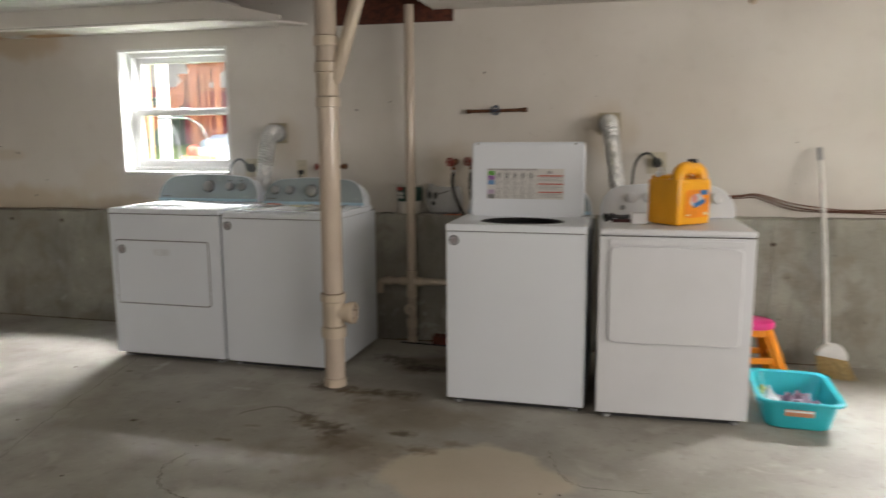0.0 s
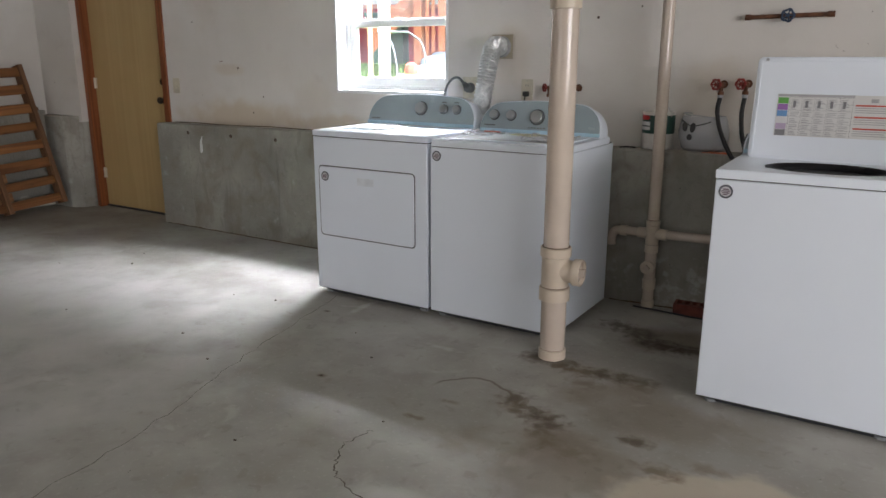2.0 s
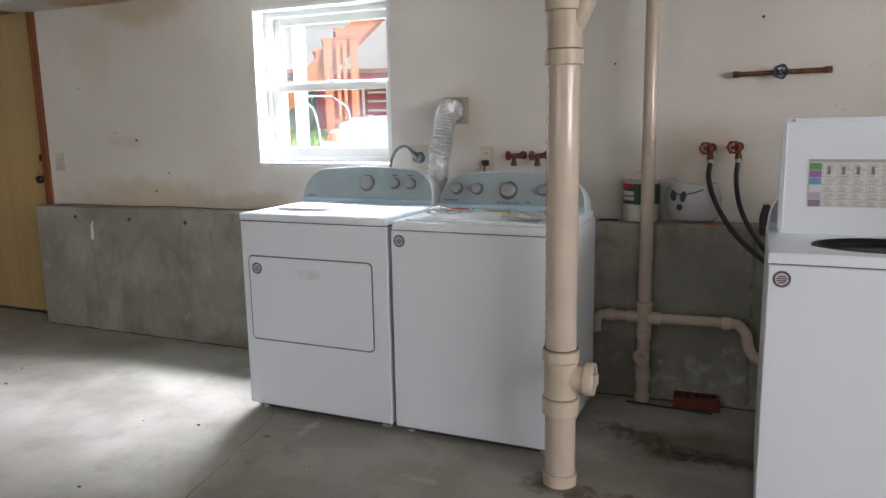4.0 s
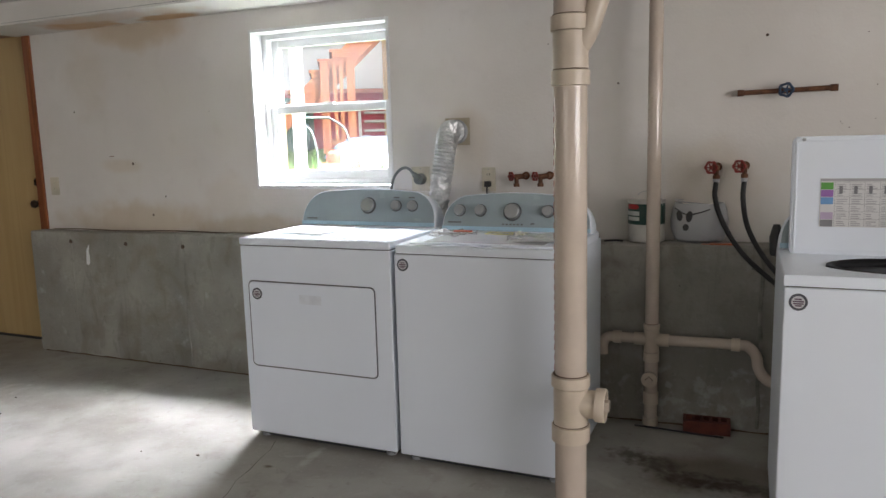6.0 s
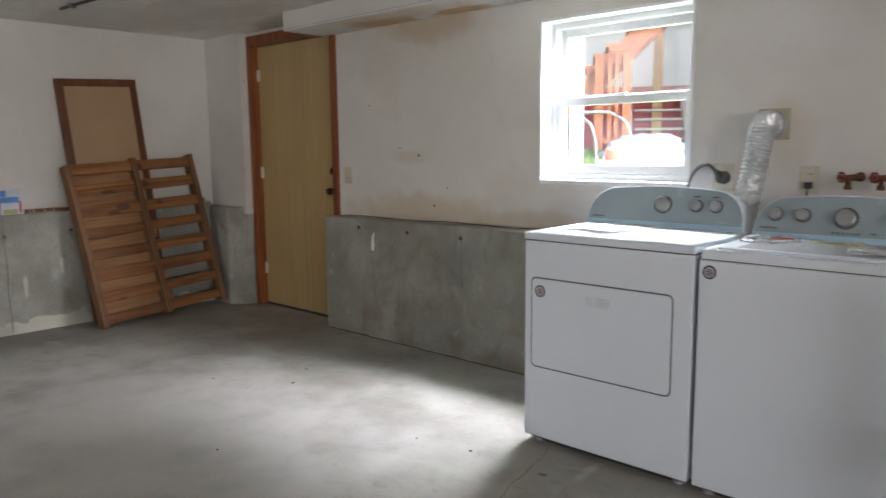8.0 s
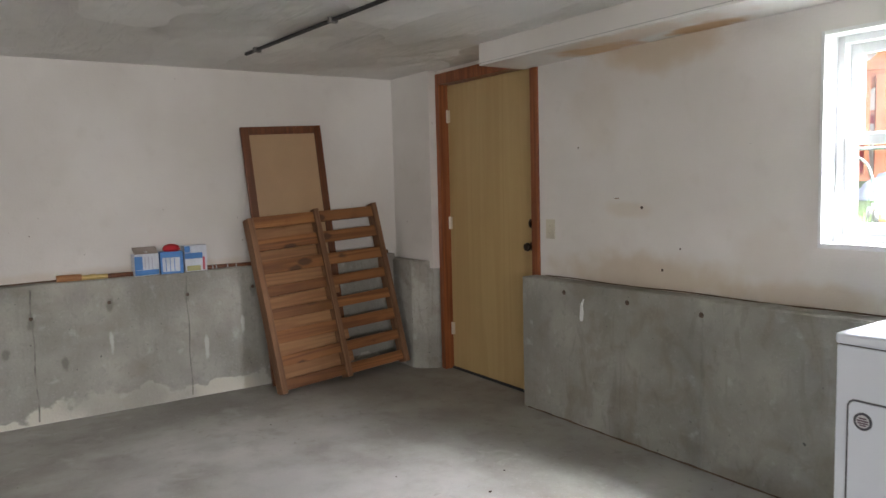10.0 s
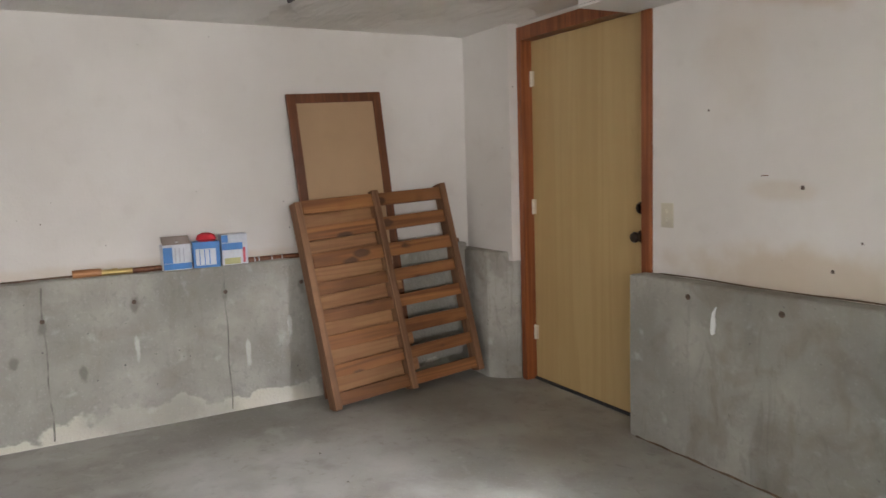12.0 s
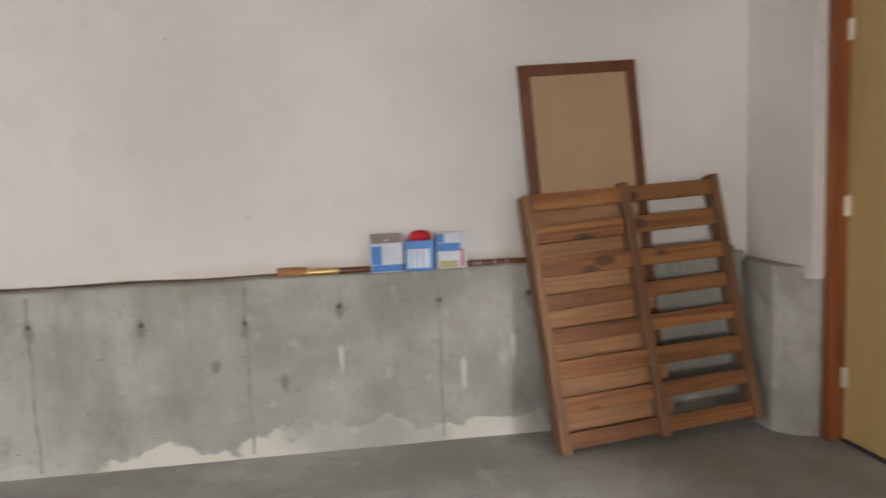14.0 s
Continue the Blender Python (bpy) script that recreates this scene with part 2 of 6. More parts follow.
def floor_concrete():
    """Trowelled slab with wear, damp stains, a pale patch and painted window light."""
    g = Graph("floor_concrete")
    c = g.mix(g.ramp(g.noise(1.4, 8), 0.33, 0.68), (0.25, 0.236, 0.205), (0.38, 0.368, 0.332))
    c = g.mix(g.math("MULTIPLY", g.ramp(g.noise(6, 7), 0.5, 0.72), 0.40), c, (0.205, 0.18, 0.15))
    c = g.mix(g.math("MULTIPLY", g.ramp(g.noise(4.3, 7, None, 1.0), 0.60, 0.72), 0.35), c, (0.46, 0.445, 0.41))
    c = g.mix(g.math("MULTIPLY", g.ramp(g.noise(19, 6, None, 0.6), 0.58, 0.72), 0.35), c, (0.17, 0.15, 0.125))
    c = g.mix(g.math("MULTIPLY", g.ramp(g.noise(55, 3), 0.56, 0.75), 0.25), c, (0.46, 0.44, 0.41))
    damp, rust, tan = (0.075, 0.048, 0.024), (0.125, 0.088, 0.050), (0.47, 0.405, 0.315)
    broad, ragged = g.noise(3.5, 6), g.noise(22, 8, None, 0.4)
    # large faint patches: painted window light, a tan patch, damp ground before the machines
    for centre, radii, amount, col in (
        # pale pools stand for window light; the brown corner adds grime and shade
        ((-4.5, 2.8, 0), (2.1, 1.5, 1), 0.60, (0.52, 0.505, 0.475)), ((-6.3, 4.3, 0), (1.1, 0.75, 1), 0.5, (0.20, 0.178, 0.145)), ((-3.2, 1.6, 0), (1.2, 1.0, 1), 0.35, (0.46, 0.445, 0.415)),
        ((-1.35, 2.98, 0), (0.48, 0.34, 1), 0.58, rust), ((-1.15, 3.48, 0), (0.55, 0.30, 1), 0.50, rust),
        ((-1.55, 2.52, 0), (0.30, 0.10, 1), 0.55, (0.55, 0.54, 0.51)), ((-1.25, 4.28, 0), (0.50, 0.22, 1), 0.55, (0.09, 0.058, 0.03)),
    ):
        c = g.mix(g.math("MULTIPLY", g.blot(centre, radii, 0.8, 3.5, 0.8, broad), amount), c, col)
    c = g.mix(g.math("MULTIPLY", g.blot((-0.74, 2.93, 0), (0.42, 0.30, 1), 0.45, 5, 0.22), 0.75), c, tan)
    # rusty trails run from the pipe and the machines
    for x, y, rx, ry, amount, col in (
        (-1.60, 3.745, 0.075, 0.040, 0.95, damp), (-1.49, 3.715, 0.085, 0.042, 0.85, rust), (-1.40, 3.735, 0.080, 0.045, 0.95, damp), (-1.29, 3.745, 0.080, 0.038, 0.85, damp),
        (-1.25, 3.69, 0.050, 0.030, 0.7, rust), (-1.45, 3.61, 0.070, 0.030, 0.6, rust), (-1.73, 3.755, 0.060, 0.060, 0.9, damp),
        (-1.64, 3.335, 0.050, 0.045, 0.95, damp), (-1.60, 3.27, 0.045, 0.050, 0.8, rust), (-1.50, 3.255, 0.075, 0.045, 0.95, damp), (-1.44, 3.20, 0.060, 0.050, 0.9, damp), (-1.41, 3.11, 0.050, 0.050, 0.75, rust), (-1.31, 3.07, 0.080, 0.040, 0.6, rust),
        (-1.13, 3.25, 0.050, 0.026, 0.95, damp), (-1.01, 3.10, 0.070, 0.036, 0.85, rust), (-0.88, 3.20, 0.055, 0.026, 0.6, rust),
        (-1.57, 4.35, 0.075, 0.050, 0.8, (0.045, 0.028, 0.014)), (-1.45, 4.29, 0.095, 0.055, 0.9, (0.045, 0.028, 0.014)), (-1.30, 4.18, 0.130, 0.055, 1.0, (0.040, 0.024, 0.012)), (-1.14, 4.19, 0.120, 0.050, 0.9, (0.045, 0.028, 0.014)),
        (-2.41, 3.087, 0.020, 0.012, 1.0, damp), (-1.88, 2.995, 0.035, 0.014, 0.8, rust), (-1.83, 3.17, 0.035, 0.013, 0.6, rust), (-2.93, 3.725, 0.018, 0.010, 0.9, damp),
        (-2.81, 3.87, 0.018, 0.085, 0.5, (0.50, 0.49, 0.46)), (-2.15, 3.62, 0.085, 0.014, 0.5, (0.50, 0.49, 0.46)),
    ):
        c = g.mix(g.math("MULTIPLY", g.blot((x, y, 0), (rx * 1.7, ry * 1.8, 1), 0.9, 22, 0.95, ragged), amount * 0.92), c, col)
    arc = g.math("MULTIPLY", g.ring((-1.79, 3.25, 0), 0.170, 0.014), g.blot((-1.80, 3.38, 0), (0.24, 0.19, 1), 0.2, 5, 0.3, broad))
    c = g.mix(g.math("MULTIPLY", arc, 0.85), c, (0.10, 0.07, 0.045))
    c = g.mix(g.ramp(g.noise(28, 2), 0.785, 0.80), c, (0.07, 0.06, 0.05))
    h = g.math("ADD", g.noise(3, 8), g.math("MULTIPLY", g.noise(80, 3), 0.3))
    return g.done(c, g.ramp(g.noise(2.2, 5), 0.3, 0.7, 0.52, 0.78), h, 0.18, 0.01)


def hazed_glass(name):
    """A clear pane; a thin uneven translucent film adds the glare's haze."""
    g = Graph(name)
    mat = g.done((1, 1, 1), 0.0, Transmission_Weight=1.0, IOR=1.45)
    film = g.node("ShaderNodeBsdfTranslucent", Color=(0.86, 0.87, 0.88, 1.0))
    blend = g.node("ShaderNodeMixShader", Fac=g.ramp(g.noise(5, 5), 0.25, 0.75, 0.002, 0.005))
    out = g.tree.nodes["Material Output"]
    g.tree.links.new(g.bsdf.outputs[0], blend.inputs[1])
    g.tree.links.new(film.outputs[0], blend.inputs[2])
    g.tree.links.new(blend.outputs[0], out.inputs["Surface"])
    return mat


def crinkled_foil():
    g = Graph("crinkled_foil")
    v = g.node("ShaderNodeTexVoronoi", Scale=48.0)
    g.tree.links.new(g.pos, v.inputs["Vector"])
    h = g.math("ADD", v.outputs["Distance"], g.noise(45, 4))
    return g.done(g.mix(g.ramp(g.noise(30, 3), 0.3, 0.7), (0.66, 0.67, 0.68), (0.80, 0.81, 0.81)), 0.34, h, 0.5, 0.02, 0.75)


WALL, SOFFIT, CEIL = wall_paint(), soffit_paint(), ceiling_texture()
CONC, CONC_L, FLOOR = wall_concrete(), wall_concrete(True), floor_concrete()
WHITE = plain("white_enamel", (0.735, 0.785, 0.85), 0.36, vary=0.008, scale=3, bump=0.012, gloss=0.03)
WHITE_OLD = plain("white_enamel_used", (0.69, 0.712, 0.75), 0.38, vary=0.025, scale=5, bump=0.02, gloss=0.05)
TRIM_WHITE = plain("white_vinyl", (0.78, 0.79, 0.785), 0.38, vary=0.04, scale=4, bump=0.02)
FILM = plain("blue_film", (0.31, 0.375, 0.40), 0.26, vary=0.06, scale=6, bump=0.04)
FILM_EDGE = plain("blue_film_edge", (0.40, 0.60, 0.72), 0.25, vary=0.06, scale=8)
CHROME = plain("brushed_metal", (0.42, 0.43, 0.44), 0.42, 1.0, vary=0.08, scale=20)
DARK = plain("dark_gap", (0.035, 0.037, 0.04), 0.6)
GREY = plain("grey_plastic", (0.33, 0.34, 0.35), 0.45)
BLACK = plain("black_rubber", (0.018, 0.018, 0.019), 0.45, vary=0.2)
PVC = plain("aged_pvc", (0.555, 0.47, 0.39), 0.16, vary=0.10, scale=4, bump=0.05)
PVC_DARK = plain("aged_pvc_fitting", (0.56, 0.475, 0.375), 0.34, vary=0.12, scale=7, bump=0.05)
DOORWOOD = wood("birch_veneer", (0.45, 0.315, 0.135), (0.50, 0.36, 0.165), "z", 0.42, 0.35, 0.03)
CASING = wood("stained_casing", (0.17, 0.045, 0.012), (0.30, 0.095, 0.028), "z", 0.38, 0.8, 0.06)
PALLET = wood("pallet_pine", (0.160, 0.058, 0.016), (0.36, 0.155, 0.046), "x", 0.75, 0.6, 0.15, 0.55, True)
PALLET_BACK = wood("pallet_back_pine", (0.24, 0.112, 0.044), (0.40, 0.205, 0.088), "x", 0.8, 0.6, 0.15, 0.35)
PALLET_POST = wood("pallet_runner", (0.13, 0.060, 0.026), (0.25, 0.128, 0.060), "z", 0.78, 0.8, 0.25, 0.3)
WALNUT = wood("dark_frame", (0.098, 0.030, 0.008), (0.165, 0.054, 0.015), "z", 0.45, 1.0, 0.08)
CORK = plain("tan_board", (0.40, 0.265, 0.15), 0.85, vary=0.05, scale=4, bump=0.12)
BRONZE = plain("dark_bronze", (0.055, 0.042, 0.033), 0.35, 0.9)
BRASS = plain("worn_brass", (0.62, 0.47, 0.20), 0.32, 1.0)
IVORY = plain("ivory_plastic", (0.57, 0.53, 0.42), 0.45)
RUST = plain("rusty_iron", (0.16, 0.07, 0.035), 0.7, 0.3, vary=0.4, scale=30, bump=0.2)
REDPAINT = plain("red_valve_paint", (0.27, 0.03, 0.022), 0.5, vary=0.25, scale=25)
BLUEPAINT = plain("blue_valve_paint", (0.03, 0.055, 0.10), 0.5, vary=0.3, scale=25)
FOIL = crinkled_foil()
FRAMING = wood("old_joist", (0.055, 0.014, 0.008), (0.13, 0.036, 0.018), "y", 0.8)


# ---- mesh helpers ----
def add_box(bm, x0, x1, y0, y1, z0, z1):
    made = bmesh.ops.create_cube(bm, size=1.0, matrix=Matrix.Translation(((x0 + x1) / 2, (y0 + y1) / 2, (z0 + z1) / 2)) @ Matrix.Diagonal((x1 - x0, y1 - y0, z1 - z0, 1)))
    return made["verts"]


def box(x0, x1, y0, y1, z0, z1, bevel=0.0, seg=2):
    bm = bmesh.new()
    add_box(bm, x0, x1, y0, y1, z0, z1)
    if bevel:
        for f in bm.faces:
            f.material_index = 1
        bmesh.ops.bevel(bm, geom=bm.edges[:], offset=bevel, segments=seg, profile=0.6, affect="EDGES", clamp_overlap=True, material=0)
    return bm


def add_cyl(bm, a, b, r, r2=None, n=16):
    a, b = Vector(a), Vector(b)
    turn = (b - a).to_track_quat("Z", "Y").to_matrix().to_4x4()
    m = Matrix.Translation((a + b) / 2) @ turn
    bmesh.ops.create_cone(bm, cap_ends=True, segments=n, radius1=r, radius2=r if r2 is None else r2, depth=(b - a).length, matrix=m)
    return bm


def cyl(a, b, r, r2=None, n=16, bevel=0.0):
    bm = add_cyl(bmesh.new(), a, b, r, r2, n)
    if bevel:
        rims = [e for e in bm.edges if any(len(f.verts) > 4 for f in e.link_faces)]
        bmesh.ops.bevel(bm, geom=rims, offset=bevel, segments=2, profile=0.5, affect="EDGES")
    return bm


def prism(pts, z0, z1, bevel=0.0):
    """An upright block on a footprint."""
    bm = bmesh.new()
    low, high = [bm.verts.new((x, y, z0)) for x, y in pts], [bm.verts.new((x, y, z1)) for x, y in pts]
    bm.faces.new(low[::-1])
    bm.faces.new(high)
    for i in range(len(pts)):
        j = (i + 1) % len(pts)
        bm.faces.new((low[i], low[j], high[j], high[i]))
    bmesh.ops.recalc_face_normals(bm, faces=bm.faces[:])
    if bevel:
        for f in bm.faces:
            f.material_index = 1 if len(pts) < 9 or len(f.verts) > 4 else 0
        bmesh.ops.bevel(bm, geom=bm.edges[:], offset=bevel, segments=2, profile=0.6, affect="EDGES", material=0)
    return bm


def panel(x0, x1, z0, z1, y0, y1, radius, n=6, bevel=0.0):
    """A panel in the xz plane with rounded corners, from y0 (front) to y1."""
    pts = []
    for cx, cz, start in ((x1 - radius, z1 - radius, 0), (x0 + radius, z1 - radius, 90), (x0 + radius, z0 + radius, 180), (x1 - radius, z0 + radius, 270)):
        for i in range(n + 1):
            a = radians(start + 90 * i / n)
            pts.append((cx + radius * math.cos(a), cz + radius * math.sin(a)))
    return slab(pts, y0, y1, bevel)


def slab(pts, y0, y1, bevel=0.0):
    """A block with an outline in the xz plane."""
    bm = bmesh.new()
    a, b = [bm.verts.new((x, y0, z)) for x, z in pts], [bm.verts.new((x, y1, z)) for x, z in pts]
    front = bm.faces.new(a)
    bm.faces.new(b[::-1])
    for i in range(len(pts)):
        j = (i + 1) % len(pts)
        bm.faces.new((a[j], a[i], b[i], b[j]))
    bmesh.ops.recalc_face_normals(bm, faces=bm.faces[:])
    if bevel:
        front.material_index = 1
        bmesh.ops.bevel(bm, geom=list(front.edges), offset=bevel, segments=2, profile=0.5, affect="EDGES", material=0)
    return bm


def lathe(profile, n=24, centre=(0, 0)):
    """A turned shape from (radius, height) pairs."""
    bm = bmesh.new()
    rings = [[bm.verts.new((centre[0] + r * math.cos(2 * math.pi * i / n), centre[1] + r * math.sin(2 * math.pi * i / n), z)) for i in range(n)] for r, z in profile]
    for a, b in zip(rings, rings[1:]):
        for i in range(n):
            j = (i + 1) % n
            bm.faces.new((a[i], a[j], b[j], b[i]))
    bm.faces.new(rings[0][::-1])
    bm.faces.new(rings[-1])
    bmesh.ops.recalc_face_normals(bm, faces=bm.faces[:])
    return bm


def curve(points, steps=8):
    """Points along a smooth line through the given ones."""
    p = [Vector(q) for q in points]
    p = [2 * p[0] - p[1], *p, 2 * p[-1] - p[-2]]
    out = []
    for a, b, c, d in zip(p, p[1:], p[2:], p[3:]):
        for i in range(steps):
            t = i / steps
            out.append(0.5 * (2 * b + (c - a) * t + (2 * a - 5 * b + 4 * c - d) * t * t + (3 * b - a - 3 * c + d) * t ** 3))
    return [*out, p[-2]]


def tube(points, r, n=10, steps=8, smooth=True, ribs=0.0):
    """A round bar along a line; ribs: how far every other ring stands out."""
    bm = bmesh.new()
    line = curve(points, steps) if smooth else [Vector(q) for q in points]
    rings, up = [], None
    for i, p in enumerate(line):
        ahead = (line[min(i + 1, len(line) - 1)] - line[max(i - 1, 0)]).normalized()
        if up is None:
            up = ahead.orthogonal()
        up = (up - ahead * up.dot(ahead)).normalized()
        side = ahead.cross(up)
        k = r * (1 + ribs * (1 if i % 2 else -1)) * (1 + (ribs * 0.6 * noise.noise(p * 40) if ribs else 0))
        rings.append([bm.verts.new(p + k * (math.cos(2 * math.pi * j / n) * up + math.sin(2 * math.pi * j / n) * side)) for j in range(n)])
    for a, b in zip(rings, rings[1:]):
        for i in range(n):
            j = (i + 1) % n
            bm.faces.new((a[i], a[j], b[j], b[i]))
    bm.faces.new(rings[0][::-1])
    bm.faces.new(rings[-1])
    bmesh.ops.recalc_face_normals(bm, faces=bm.faces[:])
    return bm


def join(*parts):
    """Several shapes as one."""
    bm = bmesh.new()
    for p in parts:
        me = bpy.data.meshes.new("joined")
        p.to_mesh(me)
        p.free()
        bm.from_mesh(me)
        bpy.data.meshes.remove(me)
    return bm


def moved(bm, m):
    bm.transform(m)
    return bm


def part(name, bm, material, parent=None, label="", sharp=35):
    """Links a bmesh as one mesh object under a thing or a part; faces marked 1 stay flat."""
    for f in bm.faces:
        f.smooth = f.material_index == 0
        f.material_index = 0
    for e in bm.edges:
        if len(e.link_faces) == 2 and e.calc_face_angle(0) > radians(sharp):
            e.smooth = False
    me = bpy.data.meshes.new(name)
    bm.to_mesh(me)
    bm.free()
    me.materials.append(material)
    ob = new(name, me)
    if parent:
        ob.parent = parent
    return tagged(ob, label)


def thing(name, label, category, m=Matrix(), group=""):
    ob = new(name)
    ob.empty_display_size = 0.1
    ob.matrix_world = m
    return tagged(ob, label, category, group)


def single(name, bm, material, label, category, group="", sharp=35):
    return tagged(part(name, bm, material, None, label, sharp), "", category, group)


def setting(name, bm, material, label="", sharp=35):
    return tagged(part(name, bm, material, None, label, sharp), kind="structure")


# ---- the basement ----
CEILING = 2.172
BEND = -1.9


def wall_y(x):
    """The painted wall's face above the ledge."""
    return 4.813 + 0.05 * min(max(0.0, x + 2.872), 1.672) + 0.02 * max(0.0, x + 1.2)


def ledge_y(x):
    """The concrete's face below it."""
    return 4.692 if x < -2.4 else wall_y(x) - 0.145 if x > -1.8 else 4.692 + (x + 2.4) / 0.6 * (wall_y(-1.8) - 0.145 - 4.692)


def ledge_z(x):
    return 0.796 + 0.0082 * (x + 5.485)


def poured(name, at, top, s0, s1, back, material, label, n=90):
    """A poured wall: at(s, z, d) places a point d behind its face."""
    bm = bmesh.new()
    cols = []
    for i in range(n + 1):
        s = s0 + (s1 - s0) * i / n
        t = top(s) + 0.006 * noise.noise((s * 6, 3, 1)) + 0.003 * noise.noise((s * 23, 8, 1))
        col = [at(s, z, 0.004 * noise.noise((s * 3, z * 5, 7)) + 0.002) for z in (-0.1, 0.0, t * 0.25, t * 0.5, t * 0.75, t - 0.008)]
        col += [at(s, t, 0.010), at(s, t - 0.002, back), at(s, -0.1, back)]
        cols.append([bm.verts.new(p) for p in col])
    for a, b in zip(cols, cols[1:]):
        for i in range(len(a)):
            j = (i + 1) % len(a)
            bm.faces.new((a[i], a[j], b[j], b[i]))
    bm.faces.new(cols[0])
    bm.faces.new(cols[-1][::-1])
    bmesh.ops.recalc_face_normals(bm, faces=bm.faces[:])
    return setting(name, bm, material, label, 40)


def quad_wall(x0, x1, z0, z1, thick=0.215):
    return prism([(x0, wall_y(x0)), (x1, wall_y(x1)), (x1, wall_y(x1) + thick), (x0, wall_y(x0) + thick)], z0, z1)


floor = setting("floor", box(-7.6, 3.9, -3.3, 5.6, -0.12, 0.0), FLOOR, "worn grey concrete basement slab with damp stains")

# window wall: window, door and a second window past the dryers
WX0, WX1, WZ0, WZ1 = -3.732, -2.862, 1.066, 1.940
DX0, DX1, DZ1 = -6.556, -5.452, 2.147
VX0, VX1 = 1.32, 2.18
TOP = 2.30
wall_north = setting("wall_north", join(
    prism([(-7.5, 4.745), (DX0 - 0.002, 4.745), (DX0 - 0.002, 5.103), (-7.5, 5.103)], 0.75, TOP),
    quad_wall(DX0, DX1, DZ1, TOP), quad_wall(DX1, WX0, 0.70, TOP), quad_wall(WX0, WX1, 0.70, WZ0), quad_wall(WX0, WX1, WZ1, TOP),
    quad_wall(WX1, -2.22, 0.70, TOP), quad_wall(-2.22, BEND, 0.70, 2.04), quad_wall(BEND, -1.60, 0.70, 2.04), quad_wall(-1.60, -1.2, 0.70, TOP), quad_wall(-1.2, VX0, 0.70, TOP),
    quad_wall(VX0, VX1, 0.70, WZ0), quad_wall(VX0, VX1, WZ1, TOP), quad_wall(VX1, 3.9, 0.70, TOP)), WALL, "stained off-white painted wall above the ledge")
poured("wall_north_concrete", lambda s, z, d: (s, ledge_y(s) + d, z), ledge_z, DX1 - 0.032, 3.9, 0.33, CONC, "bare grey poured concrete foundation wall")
setting("wall_north_corner", prism([(-7.3, 4.645), (-6.70, 4.645), (-6.615, 4.715), (-6.575, 4.80), (-6.575, 5.1), (-7.3, 5.1)], -0.1, 0.802, 0.012), CONC, "short grey concrete corner beside the door")
poured("wall_west_concrete", lambda s, z, d: (-6.965 - d, s, z), lambda s: 0.832 + 0.003 * (s - 1), -3.3, 4.66, 0.5, CONC_L, "bare grey poured concrete foundation wall with white lime at its foot")
setting("wall_west", box(-7.5, -7.085, -3.3, 4.744, 0.70, TOP), WALL, "off-white painted wall above the ledge")
# unseen walls; their wide openings are added to hold the fill lamps
setting("wall_east", join(box(3.6, 3.9, -3.3, -1.65, 0.0, TOP), box(3.6, 3.9, 2.85, 5.03, 0.0, TOP), box(3.6, 3.9, -1.65, 2.85, 0.0, 1.0), box(3.6, 3.9, -1.65, 2.85, 2.0, TOP)), WALL, "unseen off-white painted wall with an opening added for fill light")
setting("wall_south", join(box(-7.5, -6.25, -3.2, -2.9, 0, TOP), box(-2.15, 3.9, -3.2, -2.9, 0, TOP), box(-6.25, -2.15, -3.2, -2.9, 0, 1.0), box(-6.25, -2.15, -3.2, -2.9, 2.0, TOP)), WALL, "unseen off-white painted wall with an opening added for fill light")

setting("ceiling", join(box(-7.5, -2.75, -3.3, 4.812, CEILING, CEILING + 0.03), box(-2.75, -1.42, -3.3, 3.55, CEILING, CEILING + 0.03), box(-1.42, 3.9, -3.3, 4.0, CEILING, CEILING + 0.03),
        prism([(-1.42, 4.0), (3.9, 4.0), (3.9, 4.99), (-1.2, wall_y(-1.2) - 0.001), (-1.42, wall_y(-1.42) - 0.001)], 2.112, CEILING + 0.03)), CEIL, "white ceiling with swept brush texture")
setting("subfloor", box(-7.5, 3.9, -3.3, 5.3, 2.46, 2.5), FRAMING)
for x in (-2.44, -2.03, -1.62):
    setting("joist", box(x - 0.02, x + 0.02, 3.0, 5.0, 2.222, 2.455, 0.003), FRAMING, "dark stained floor joist")
setting("rim_joist", box(-2.6, -1.3, 4.86, 4.90, 2.042, 2.455), FRAMING, "dark red-brown rim board in the ceiling gap")

# boxed-in soffit over the window, with its seam
SY, SZ = 4.468, 2.047
soffit = setting("soffit", join(prism([(-5.572, SY), (-2.75, SY), (-2.40, 4.60), (-2.26, 4.811), (-5.572, 4.811)], SZ, SZ + 0.012), prism([(-5.572, SY), (-2.75, SY), (-2.75, SY + 0.013), (-5.572, SY + 0.013)], SZ + 0.014, CEILING - 0.001),
                  box(-5.572, -5.559, SY + 0.015, 4.811, SZ + 0.014, CEILING - 0.001)), SOFFIT, "white boxed-in soffit with brown water stains")
bm = prism([(-2.75, SY), (-2.36, 4.62), (-2.36, 4.633), (-2.75, SY + 0.014)], SZ + 0.014, CEILING - 0.004)
for q in bm.verts:
    if q.co.x > -2.5 and q.co.z > 2.1:
        q.co.z = 2.085
setting("soffit_end", bm, SOFFIT, "broken end of the soffit")
setting("trim", box(-5.565, -2.8, SY + 0.002, SY + 0.012, SZ + 0.0118, SZ + 0.0145), DARK)

